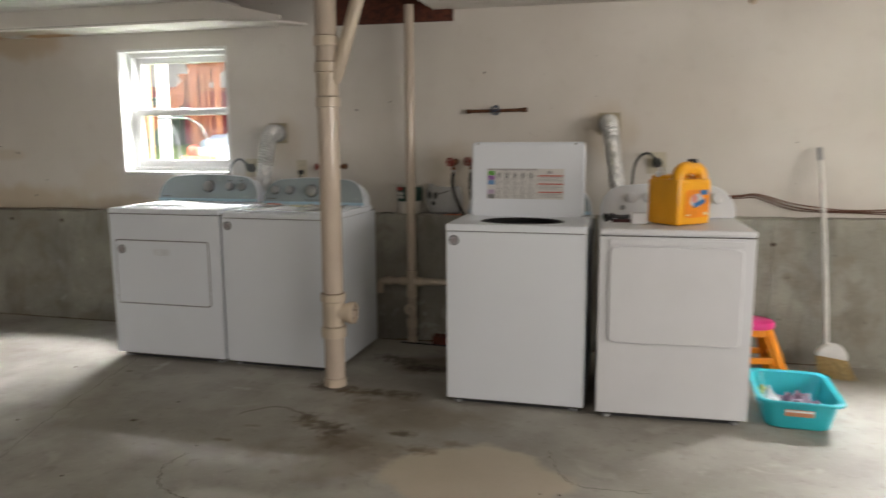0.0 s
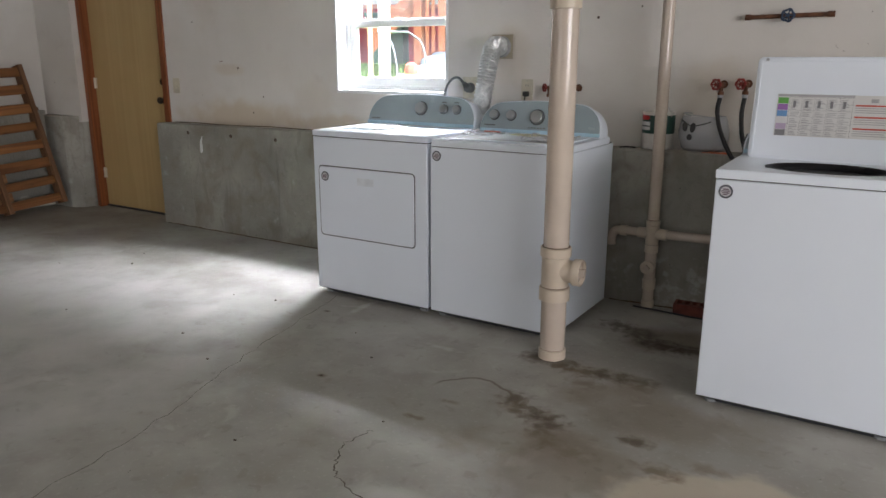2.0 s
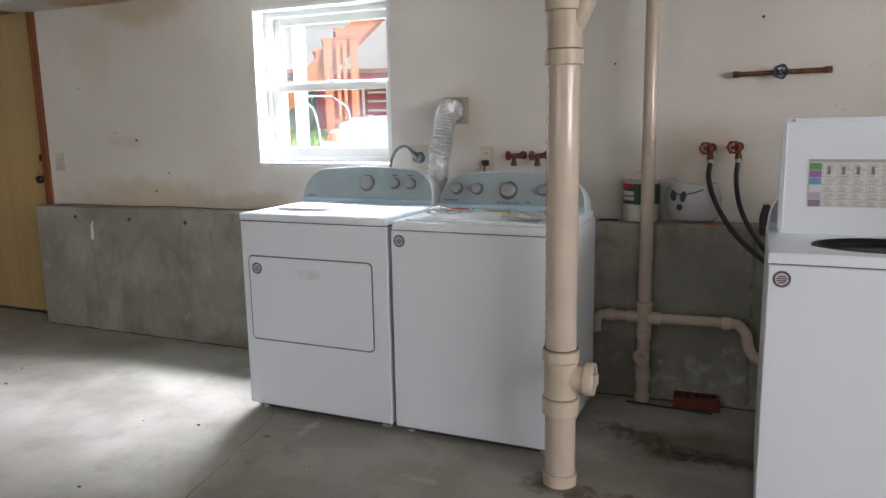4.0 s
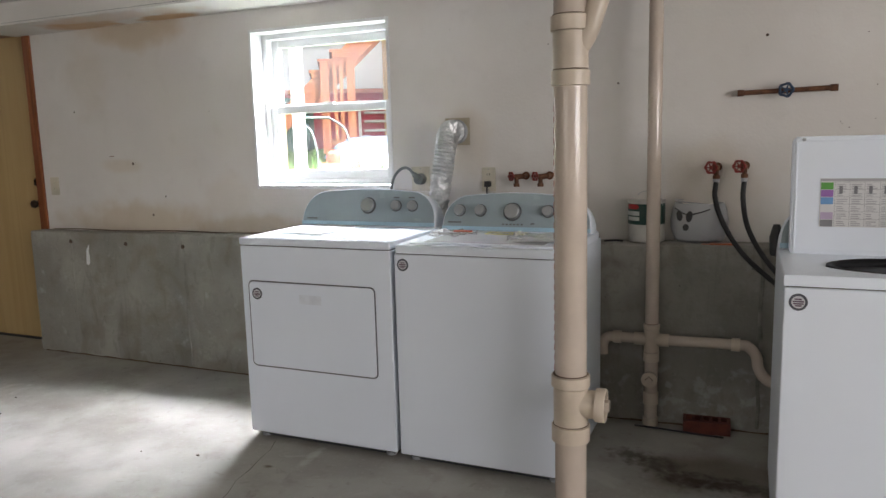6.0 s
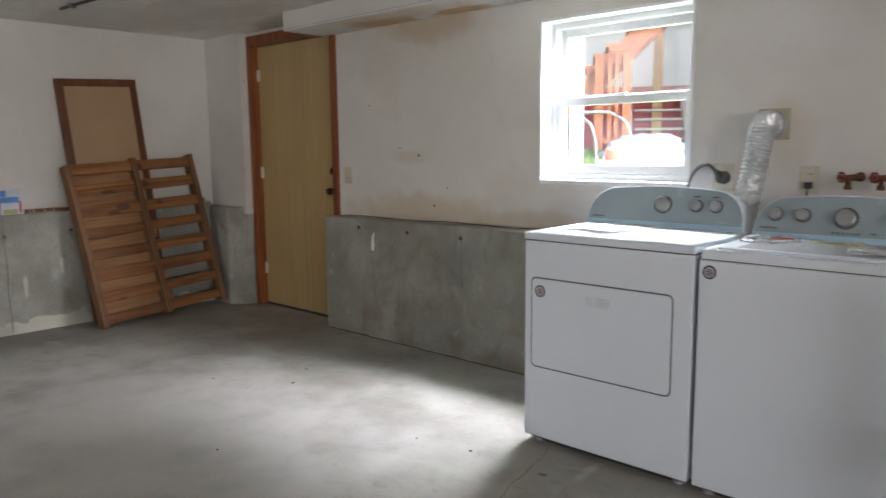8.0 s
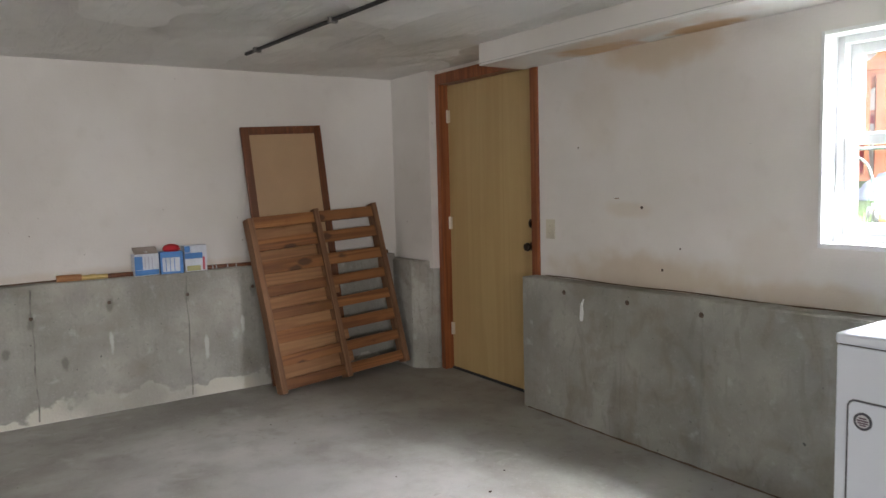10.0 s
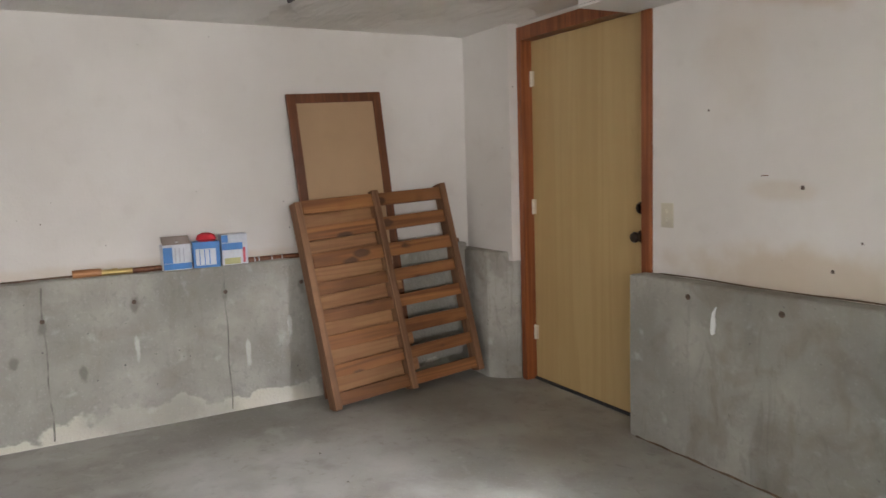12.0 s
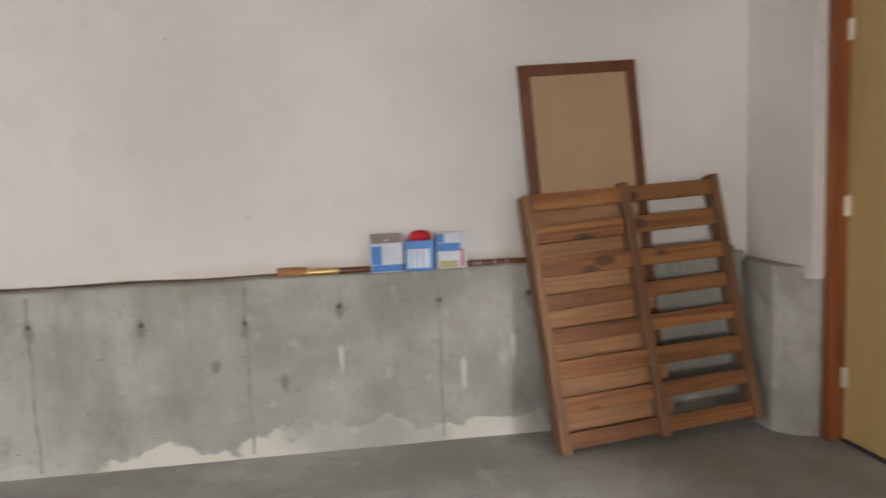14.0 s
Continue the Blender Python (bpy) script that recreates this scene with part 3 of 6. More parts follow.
# form joints and tie marks in the concrete
JOINT = plain("form_joint_dirt", (0.225, 0.218, 0.19), 0.9, vary=0.35, scale=18, bump=0.3)
for x, w in ((-5.12, 0.006), (-4.205, 0.009), (-3.3, 0.008), (-1.085, 0.016), (0.62, 0.010)):
    setting("form_joint", tube([(x + 0.004 * math.sin(k * 2.1), ledge_y(x) + 0.003, 0.02 + k * (ledge_z(x) - 0.04) / 8) for k in range(9)], w / 2 + 0.001, 6, 3), JOINT if x > -1.2 and w > 0.012 else CONC)
for y, w in ((0.35, 0.010), (1.268, 0.012), (2.195, 0.014), (3.09, 0.012), (3.98, 0.010)):
    setting("form_joint", tube([(-6.967, y + 0.004 * math.sin(k * 1.7), 0.02 + k * 0.79 / 8) for k in range(9)], w * 0.35, 6, 3), JOINT)
TIE = plain("rusted_tie", (0.115, 0.078, 0.056), 0.8, 0.2, vary=0.4, scale=40, bump=0.3)
for x, z in ((-5.12, 0.739), (-4.653, 0.737), (-4.205, 0.735), (0.62, 0.70)):
    y = ledge_y(x)
    tagged(single("tie_hole", lathe([(0.002, 0.0), (0.014, 0.001), (0.012, 0.004), (0.004, 0.005)], 10), TIE, "rusty form tie end in the concrete", "tie hole", "form ties"), kind="structure").matrix_world = pose(x, y + 0.001, z, 90, 0, 0)
for y, z in ((1.268, 0.68), (1.74, 0.66), (2.19, 0.64), (2.62, 0.69), (3.092, 0.69), (3.53, 0.70)):
    tagged(single("tie_hole", lathe([(0.002, 0.0), (0.012, 0.001), (0.010, 0.004), (0.003, 0.005)], 10), TIE, "rusty form tie end in the concrete", "tie hole", "form ties"), kind="structure").matrix_world = pose(-6.966, y, z, 0, 90, 0)
setting("ledge_dirt", tube([(-7.083, -1 + 0.3 * k, 0.838 + 0.004 * math.sin(k * 2.3)) for k in range(19)], 0.007, 6, 3), plain("ledge_grime", (0.13, 0.085, 0.05), 0.9, vary=0.4, scale=20, bump=0.3), "dark dirt line where wall meets ledge")
setting("ledge_dirt", tube([(-5.4 + 0.25 * k, 4.808, ledge_z(-5.4 + 0.25 * k) + 0.003 + 0.003 * math.sin(k * 1.9)) for k in range(10)], 0.0035, 6, 3), bpy.data.materials["ledge_grime"], "dark dirt line where wall meets ledge")
for x0, x1, y_at in ((-5.44, -3.05, ledge_y), (-1.75, 0.9, ledge_y)):
    n = int((x1 - x0) / 0.06)
    setting("wall_foot_dirt", tube([(x0 + (x1 - x0) * k / n, y_at(x0 + (x1 - x0) * k / n) - 0.002 + 0.006 * noise.noise((k * 0.9, 4, 2)), 0.001 + 0.006 * noise.noise((k * 0.6, 1, 9)) - 0.002) for k in range(n + 1)], 0.007, 6, 2), bpy.data.materials["ledge_grime"], "crumbled dirt where wall meets slab")
CRACK = plain("crack", (0.075, 0.06, 0.045), 0.9, vary=0.3)


def crack(points, width, seed):
    """A thin ragged crack in the slab."""
    rng = random.Random(seed)
    line, bm, last = curve([(x, y, 0) for x, y in points], 9), bmesh.new(), None
    for i, p in enumerate(line):
        ahead = (line[min(i + 1, len(line) - 1)] - line[max(i - 1, 0)]).normalized()
        side = Vector((-ahead.y, ahead.x, 0))
        mid = p + side * rng.uniform(-0.012, 0.012)
        half = width * rng.uniform(0.25, 1.0) / 2
        row = [bm.verts.new((*(mid + side * s).xy, 0.0012)) for s in (-half, half)]
        if last:
            bm.faces.new((last[0], last[1], row[1], row[0]))
        last = row
    bmesh.ops.recalc_face_normals(bm, faces=bm.faces[:])
    setting("floor_crack", bm, CRACK)


crack([(-3.05, 3.95), (-2.86, 3.14), (-2.70, 2.63), (-2.58, 2.1), (-2.52, 1.4)], 0.004, 1)
crack([(-1.95, 2.83), (-1.967, 2.72), (-1.939, 2.63), (-1.887, 2.555), (-1.80, 2.50), (-1.55, 2.45)], 0.006, 2)
crack([(-0.46, 3.23), (-0.42, 3.07), (-0.35, 2.96), (-0.24, 2.93), (-0.05, 2.95)], 0.004, 3)


# ---- windows and door ----
PANE = hazed_glass("window_glass")


def sash(parent, x0, x1, z0, z1, y, w=0.042, low=0.05):
    s = part("sash", join(box(x0, x0 + w, y, y + 0.035, z0, z1, 0.003), box(x1 - w, x1, y, y + 0.035, z0, z1, 0.003),
                          box(x0 + w, x1 - w, y, y + 0.035, z0, z0 + low, 0.003), box(x0 + w, x1 - w, y, y + 0.035, z1 - w, z1, 0.003)), TRIM_WHITE, parent)
    p = part("pane", box(x0 + w, x1 - w, y + 0.014, y + 0.018, z0 + low, z1 - w), PANE, s, "clear glass pane")
    p.visible_shadow = False


def window(name, x0, x1, z0, z1, y):
    """A double-hung vinyl window set deep in a white-lined opening."""
    w = tagged(new(name), "white vinyl double-hung window in a deep white reveal", "window", kind="structure")
    t = 0.016
    for a, b, c, d in ((x0, x0 + t, z0, z1), (x1 - t, x1, z0, z1), (x0 + t, x1 - t, z1 - t, z1)):
        part("reveal_board", box(a + 0.0005, b - 0.0005, y - 0.004, y + 0.14, c, d, 0.002), TRIM_WHITE, w)
    part("window_sill", box(x0 + t, x1 - t, y - 0.006, y + 0.14, z0, z0 + 0.022, 0.004), TRIM_WHITE, w)
    f = 0.030
    a, b, c, d = x0 + t, x1 - t, z0 + 0.022, z1 - t
    part("window_frame", join(box(a, a + f, y + 0.095, y + 0.190, c, d, 0.003), box(b - f, b, y + 0.095, y + 0.190, c, d, 0.003),
                              box(a + f, b - f, y + 0.095, y + 0.190, c, c + f, 0.003), box(a + f, b - f, y + 0.095, y + 0.190, d - f, d, 0.003)), TRIM_WHITE, w)
    mid = (c + d) / 2
    sash(w, a + f, b - f, c + f, mid + 0.02, y + 0.106)
    sash(w, a + f, b - f, mid - 0.02, d - f, y + 0.146)
    part("sash_lock", box((a + b) / 2 - 0.03, (a + b) / 2 + 0.03, y + 0.098, y + 0.120, mid + 0.02, mid + 0.032, 0.003), TRIM_WHITE, w)
    return w


window("window_1", WX0, WX1, WZ0, WZ1, 4.813)
window("window_2", VX0, VX1, WZ0, WZ1, wall_y(VX0))

door = tagged(new("door_1"), "closed yellow birch slab door in a red-brown frame", "door", kind="structure")
frame_in = DX0 + 0.050
part("door_jamb", box(DX0 + 0.001, frame_in, 4.800, 4.99, 0.0, DZ1, 0.004), CASING, door, "red-brown stained jamb")
part("door_jamb", box(DX1 - 0.066, DX1 - 0.001, 4.800, 4.99, 0.0, DZ1, 0.004), CASING, door, "red-brown stained jamb")
part("door_head", box(frame_in, DX1 - 0.066, 4.800, 4.99, 2.068, DZ1, 0.004), CASING, door, "red-brown stained head")
part("threshold", box(frame_in, DX1 - 0.066, 4.86, 5.0, 0.0, 0.014, 0.004), DARK, door)
slab_part = part("door_slab", box(frame_in + 0.003, DX1 - 0.069, 4.872, 4.916, 0.016, 2.064, 0.002), DOORWOOD, door, "yellow birch veneer slab")
for z in (1.845, 1.080, 0.300):
    h = part("hinge", join(cyl((frame_in + 0.004, 4.866, z - 0.045), (frame_in + 0.004, 4.866, z + 0.045), 0.008, n=10), box(frame_in, frame_in + 0.03, 4.8705, 4.8725, z - 0.044, z + 0.044)), plain("pale_hinge", (0.70, 0.65, 0.54), 0.4, 0.5), slab_part, "pale brass hinge")
kx = DX1 - 0.132
part("deadbolt", join(cyl((kx, 4.872, 1.105), (kx, 4.855, 1.105), 0.033, 0.029, 24, 0.003), box(kx - 0.006, kx + 0.006, 4.838, 4.857, 1.085, 1.125, 0.003)), BRONZE, slab_part, "dark bronze deadbolt")
part("door_knob", moved(lathe([(0.032, 0), (0.032, 0.006), (0.014, 0.012), (0.013, 0.032), (0.024, 0.040), (0.028, 0.052), (0.022, 0.064), (0.006, 0.067)], 24), pose(kx, 4.872, 0.960, 90, 0, 0)), BRONZE, slab_part, "dark bronze knob")


# ---- laundry machines ----
def badge(parent, x, z, y, r=0.026):
    """A round factory sticker: dark ring, pale middle, plain bars."""
    b = part("sticker", cyl((x, y, z), (x, y - 0.0012, z), r, n=28), plain("sticker_dark", (0.07, 0.075, 0.09), 0.4), parent, "round dark sticker")
    part("sticker_face", cyl((x, y - 0.0012, z), (x, y - 0.002, z), r * 0.72, n=24), plain("sticker_pale", (0.55, 0.55, 0.57), 0.4), b)
    part("print", join(*[box(x - r * k, x + r * k, y - 0.0026, y - 0.002, z + dz * r - 0.002, z + dz * r + 0.002) for k, dz in ((0.4, 0.35), (0.6, 0.08), (0.55, -0.18), (0.35, -0.42))]), plain("sticker_print", (0.10, 0.05, 0.08), 0.5), b)


def console_outline(w, h, bulge):
    """Half-moon ended control console, seen from the front."""
    pts = [(0.0, 0.0)]
    for i in range(9):
        a = radians(180 - 90 * i / 8)
        pts.append((0.13 + 0.13 * math.cos(a), 0.03 + (h - 0.03 - bulge) * math.sin(a)))
    for i in range(1, 8):
        t = i / 8
        pts.append((0.13 + (w - 0.26) * t, h - bulge + bulge * math.sin(math.pi * t)))
    for i in range(9):
        a = radians(90 - 90 * i / 8)
        pts.append((w - 0.13 + 0.13 * math.cos(a), 0.03 + (h - 0.03 - bulge) * math.sin(a)))
    pts.append((w, 0.0))
    return pts


def console(parent, w, depth_at, z, h, film, knobs, bars=()):
    """The control console across the back; knobs: (x, height, radius)."""
    lean = Matrix.Translation((0.0, depth_at, z)) @ Matrix.Rotation(radians(-16), 4, "X")
    c = part("console", moved(slab(console_outline(w, h, 0.012), 0.0, 0.10, 0.006), lean), WHITE, parent, "white housing")
    inner = [(0.008 + x * (w - 0.016) / w, 0.004 + y * (h - 0.010) / h) for x, y in console_outline(w, h, 0.012)]
    face = part("control_panel", moved(slab(inner, -0.0035, -0.0005), lean), FILM if film else WHITE_OLD, c, "pale blue film over the grey panel" if film else "white panel")
    if film:
        part("film_edge", moved(box(0.004, w - 0.004, -0.006, -0.0036, 0.004, 0.022), lean), FILM_EDGE, c, "loose pale blue film edge")
    for x, y, r in knobs:
        k = moved(lathe([(r * 1.12, 0), (r * 1.12, 0.003), (r, 0.004), (r * 0.96, 0.020), (r * 0.86, 0.023), (r * 0.2, 0.024)], 28), lean @ pose(x, -0.004, y, 90, 0, 0))
        part("knob", k, CHROME, c, "silver dial")
        part("knob_skirt", moved(lathe([(r * 1.18, 0), (r * 1.18, 0.004), (r * 1.02, 0.006), (r * 0.9, 0.006)], 28), lean @ pose(x, -0.0036, y, 90, 0, 0)), plain("knob_dark", (0.09, 0.095, 0.10), 0.4), c)
        part("dial_print", moved(join(*[box(x + r * 1.35 * math.cos(a) - 0.005, x + r * 1.35 * math.cos(a) + 0.005, -0.0042, -0.0034, y + r * 1.35 * math.sin(a) - 0.0008, y + r * 1.35 * math.sin(a) + 0.0008) for a in [radians(40 * i) for i in range(-2, 8)]]), lean), GREY, c)["kind"] = "stuff"
    for x, y, wide in bars:
        part("print", moved(box(x, x + wide, -0.0046, -0.0034, y - 0.0035, y + 0.0035), lean), plain("panel_print", (0.12, 0.13, 0.14), 0.5), c)
    return c


def feet(parent, w, d):
    for x in (0.05, w - 0.05):
        for y in (0.05, d - 0.06):
            part("foot", join(cyl((x, y, 0.0), (x, y, 0.012), 0.024, n=14), cyl((x, y, 0.012), (x, y, 0.034), 0.012, n=10)), GREY, parent)
    # dark block stands in for the shade beneath the cabinet
    part("base_shade", box(0.03, w - 0.03, 0.035, d - 0.03, 0.004, 0.034), DARK, parent)


def body(parent, w, d, h, material):
    part("cabinet", box(0.0, w, 0.0, d, 0.03, h - 0.036, 0.006, 3), material, parent)
    part("seam", box(0.006, w - 0.006, 0.006, d - 0.006, h - 0.040, h - 0.030), DARK, parent)
    feet(parent, w, d)


def dryer(x, y, rz, w, d, h, new_one, group):
    m = pose(x, y, 0, 0, 0, rz)
    if new_one:
        t = thing("clothes_dryer", "white front-load clothes dryer with blue film on its console", "dryer", m, group)
    else:
        t = thing("clothes_dryer", "used white clothes dryer with a wide front door", "dryer", m, group)
    mat = WHITE if new_one else WHITE_OLD
    body(t, w, d, h, mat)
    part("top", box(-0.003, w + 0.003, -0.004, d, h - 0.032, h, 0.010 if new_one else 0.016, 3), mat, t)
    if new_one:
        a, b, c, e = 0.040, w - 0.078, 0.345, 0.722
        groove = part("door_gap", panel(a - 0.006, b + 0.006, c - 0.006, e + 0.006, -0.0015, 0.004, 0.024), plain("gap_grey", (0.10, 0.105, 0.115), 0.6), t)
        dr = part("dryer_door", panel(a, b, c, e, -0.006, 0.003, 0.019, bevel=0.003), mat, t)
        part("door_label", box((a + b) / 2 - 0.05, (a + b) / 2 + 0.06, -0.0068, -0.0058, e - 0.085, e - 0.045), plain("faint_print", (0.71, 0.75, 0.80), 0.3), dr)
        badge(dr, a + 0.042, e - 0.052, -0.006, 0.026)
        console(t, w - 0.012, d - 0.175, h, 0.185, True, ((0.37, 0.100, 0.034), (0.52, 0.100, 0.023), (0.605, 0.100, 0.023)), ((0.03, 0.035, 0.06), (0.50, 0.14, 0.03), (0.58, 0.14, 0.03)))
    else:
        a, b, c, e = 0.036, w - 0.040, 0.368, 0.862
        part("door_recess", panel(a, b, c, e, -0.0025, 0.004, 0.04), mat, t)
        dr = part("dryer_door", panel(a + 0.010, b - 0.010, c + 0.006, e - 0.036, -0.014, 0.003, 0.035, bevel=0.006), mat, t)
        part("door_lip", panel(a + 0.004, b - 0.004, e - 0.028, e - 0.004, -0.012, 0.003, 0.009, bevel=0.003), mat, t)
        con = console(t, w, d - 0.150, h, 0.180, False, (), ())
        part("dial", moved(lathe([(0.028, 0), (0.024, 0.016), (0.004, 0.018)], 20), pose(0.16, d - 0.131, h + 0.096, 74, 0, 0)), WHITE_OLD, con)
        part("dial", moved(lathe([(0.028, 0), (0.024, 0.016), (0.004, 0.018)], 20), pose(0.25, d - 0.131, h + 0.096, 74, 0, 0)), WHITE_OLD, con)
        part("dial", moved(lathe([(0.028, 0), (0.024, 0.016), (0.004, 0.018)], 20), pose(0.585, d - 0.131, h + 0.096, 74, 0, 0)), WHITE_OLD, con)
        part("emblem", moved(cyl((0, 0, 0), (0, -0.002, 0), 0.014, n=16), pose(0.115, d - 0.145, h + 0.045, -16, 0, 0)), GREY, con)
    return t


def washer(x, y, rz, w, d, h, lid_open, group):
    m = pose(x, y, 0, 0, 0, rz)
    if lid_open:
        t = thing("washing_machine", "white top-load washing machine with its lid standing open", "washer", m, group)
    else:
        t = thing("washing_machine", "white top-load washing machine with blue film, lid closed", "washer", m, group)
    body(t, w, d, h, WHITE)
    badge(t, 0.038, h - 0.078, 0.0, 0.025)
    back = d - 0.19
    # the deck, open in the middle over the drum
    bm = bmesh.new()
    n, cx, cy, rx, ry = 40, w / 2, 0.245, 0.212, 0.150
    outer, inner = [], []
    for i in range(n):
        a = 2 * math.pi * i / n
        c, s = math.cos(a), math.sin(a)
        k = 1 / max(abs(c) / (w / 2 + 0.003), abs(s) / (cy if s < 0 else d - cy))
        outer.append((cx + c * k, cy + s * k))
        inner.append((cx + rx * c, cy + ry * s))
    rows = [[bm.verts.new((px, py, h - 0.032)) for px, py in outer], [bm.verts.new((px, py, h - 0.004)) for px, py in outer], [bm.verts.new((cx + (px - cx) * 0.99, cy + (py - cy) * 0.99, h)) for px, py in outer],
            [bm.verts.new((cx + (px - cx) * 1.12, cy + (py - cy) * 1.12, h - 0.002)) for px, py in inner], [bm.verts.new((px, py, h - 0.012)) for px, py in inner], [bm.verts.new((px, py, h - 0.05)) for px, py in inner]]
    for a, b in zip(rows, rows[1:]):
        for i in range(n):
            j = (i + 1) % n
            bm.faces.new((a[i], a[j], b[j], b[i]))
    bmesh.ops.recalc_face_normals(bm, faces=bm.faces[:])
    part("top", bm, WHITE, t)
    if lid_open:
        drum = lathe([(0.10, 0.0), (0.97, 0.0), (0.985, 0.30), (0.992, 0.324), (0.93, 0.327), (0.90, 0.31), (0.88, 0.02), (0.12, 0.02)], 40)
        part("drum", moved(drum, Matrix.Translation((cx, cy, h - 0.33)) @ Matrix.Diagonal((rx, ry, 1, 1))), plain("drum_dark", (0.010, 0.010, 0.011), 0.5, Specular_IOR_Level=0.12), t, "dark tub rim")
        lw, ll = 0.602, 0.398
        stand = Matrix.Translation(((w - lw) / 2 - 0.006, back - 0.060, h - 0.006)) @ Matrix.Rotation(radians(-7), 4, "X")
        lid = part("lid", moved(panel(0, lw, 0, ll, 0.0, 0.022, 0.022, bevel=0.006), stand), WHITE, t, "raised white lid")
        lip = [(0.012, 0.012, lw - 0.012, 0.018), (0.012, ll - 0.018, lw - 0.012, ll - 0.012), (0.012, 0.018, 0.018, ll - 0.018), (lw - 0.018, 0.018, lw - 0.012, ll - 0.018)]
        part("lid_rim", moved(join(*[box(a, c, -0.004, 0.001, b, e, 0.0015) for a, b, c, e in lip]), stand), WHITE, lid)
        for x in (0.035, lw - 0.05):
            part("bumper", moved(cyl((x, 0.001, ll - 0.012), (x, -0.007, ll - 0.012), 0.006, n=10), stand), GREY, lid)
        # the care chart stuck inside the lid
        x0, x1, z0, z1 = 0.088, 0.494, 0.096, 0.256
        chart = part("care_chart", moved(box(x0, x1, -0.0012, 0.0005, z0, z1), stand), plain("chart_paper", (0.62, 0.62, 0.61), 0.5, vary=0.04), lid, "printed washing chart")
        split = x0 + 0.265
        cols = ((0.10, 0.32, 0.06), (0.27, 0.12, 0.36), (0.13, 0.28, 0.52), (0.62, 0.62, 0.62), (0.45, 0.36, 0.50), (0.20, 0.20, 0.21))
        for i, colour in enumerate(cols):
            zt = z1 - 0.012 - i * (z1 - z0 - 0.012) / 6
            part("chart_block", moved(box(x0 + 0.003, x0 + 0.040, -0.002, -0.0011, zt - 0.024, zt - 0.001), stand), plain("chart_colour", colour, 0.5), chart)
        ink = plain("chart_ink", (0.17, 0.17, 0.18), 0.5)
        rng = random.Random(5)
        marks = [box(x0, split, -0.002, -0.0011, z1 - 0.009, z1)]
        for i in range(6):
            zt = z1 - 0.018 - i * 0.0245
            for j in range(5):
                xa = x0 + 0.050 + j * 0.043
                for k in range(3):
                    marks.append(box(xa, xa + rng.uniform(0.015, 0.032), -0.002, -0.0011, zt - 0.003 - k * 0.0065, zt - k * 0.0065))
        part("chart_print", moved(join(*marks), stand), plain("chart_grey_ink", (0.36, 0.36, 0.37), 0.5), chart)["kind"] = "stuff"
        part("chart_grid", moved(join(*[box(x0 + 0.044, split, -0.0016, -0.0011, z1 - 0.012 - i * 0.0245, z1 - 0.0112 - i * 0.0245) for i in range(6)], *[box(x0 + 0.044 + j * 0.0435, x0 + 0.0448 + j * 0.0435, -0.0016, -0.0011, z0, z1 - 0.01) for j in range(6)],
                                     *[box(x0 + 0.057 + j * 0.043, x0 + 0.067 + j * 0.043, -0.0022, -0.0011, z1 - 0.050, z1 - 0.024) for j in range(5)]), stand), ink, chart)
        part("chart_warning", moved(join(*[box(split + 0.006, x1 - 0.003, -0.002, -0.0011, z1 - 0.040 - i * 0.043, z1 - 0.034 - i * 0.043) for i in range(3)]), stand), plain("warning_red", (0.50, 0.07, 0.04), 0.5), chart, "red warning lines")
        part("chart_warning_print", moved(join(box(split + 0.055, split + 0.08, -0.002, -0.0011, z1 - 0.026, z1 - 0.012), *[box(split + 0.006, x1 - 0.01 - 0.02 * (i % 2), -0.002, -0.0011, z1 - 0.048 - (i // 3) * 0.043 - (i % 3) * 0.008, z1 - 0.045 - (i // 3) * 0.043 - (i % 3) * 0.008) for i in range(9)]), stand), bpy.data.materials["chart_grey_ink"], chart)
    else:
        lid = part("lid", box(0.045, w - 0.045, 0.045, back - 0.03, h - 0.002, h + 0.007, 0.005, 2), WHITE, t, "closed white lid")
        part("lid_recess", box(0.10, w - 0.10, 0.075, back - 0.06, h + 0.0065, h + 0.0078, 0.0), plain("lid_film", (0.70, 0.715, 0.72), 0.18, vary=0.06, scale=5, bump=0.1), lid)
        part("energy_label", box(0.26, 0.43, back - 0.13, back - 0.05, h + 0.0078, h + 0.009), plain("yellow_label", (0.62, 0.56, 0.05), 0.5), lid, "yellow label")
        part("energy_label_print", join(*[box(0.27, 0.42 - 0.03 * (i % 3), back - 0.125 + i * 0.011, back - 0.121 + i * 0.011, h + 0.009, h + 0.0096) for i in range(6)]), GREY, lid)
    console(t, w - 0.006, d - 0.178, h, 0.180, True, ((0.085, 0.094, 0.024), (0.185, 0.094, 0.024), (0.335, 0.090, 0.035), (0.495, 0.094, 0.024)), ((0.03, 0.040, 0.065), *[(0.29 + i * 0.017, 0.034, 0.010) for i in range(6)], (0.42, 0.038, 0.018)))
    return t


PAIR_1, PAIR_2 = "machines under the window", "machines past the drain pipe"
dryer(-3.195, 3.962, 0.3, 0.738, 0.66, 0.915, True, PAIR_1)
washer(-2.437, 3.962, 0.0, 0.692, 0.66, 0.905, False, PAIR_1)
washer(-1.032, 3.680, 0.9, 0.672, 0.68, 0.905, True, PAIR_2)
dryer(-0.300, 3.662, 3.2, 0.676, 0.70, 0.905, False, PAIR_2)


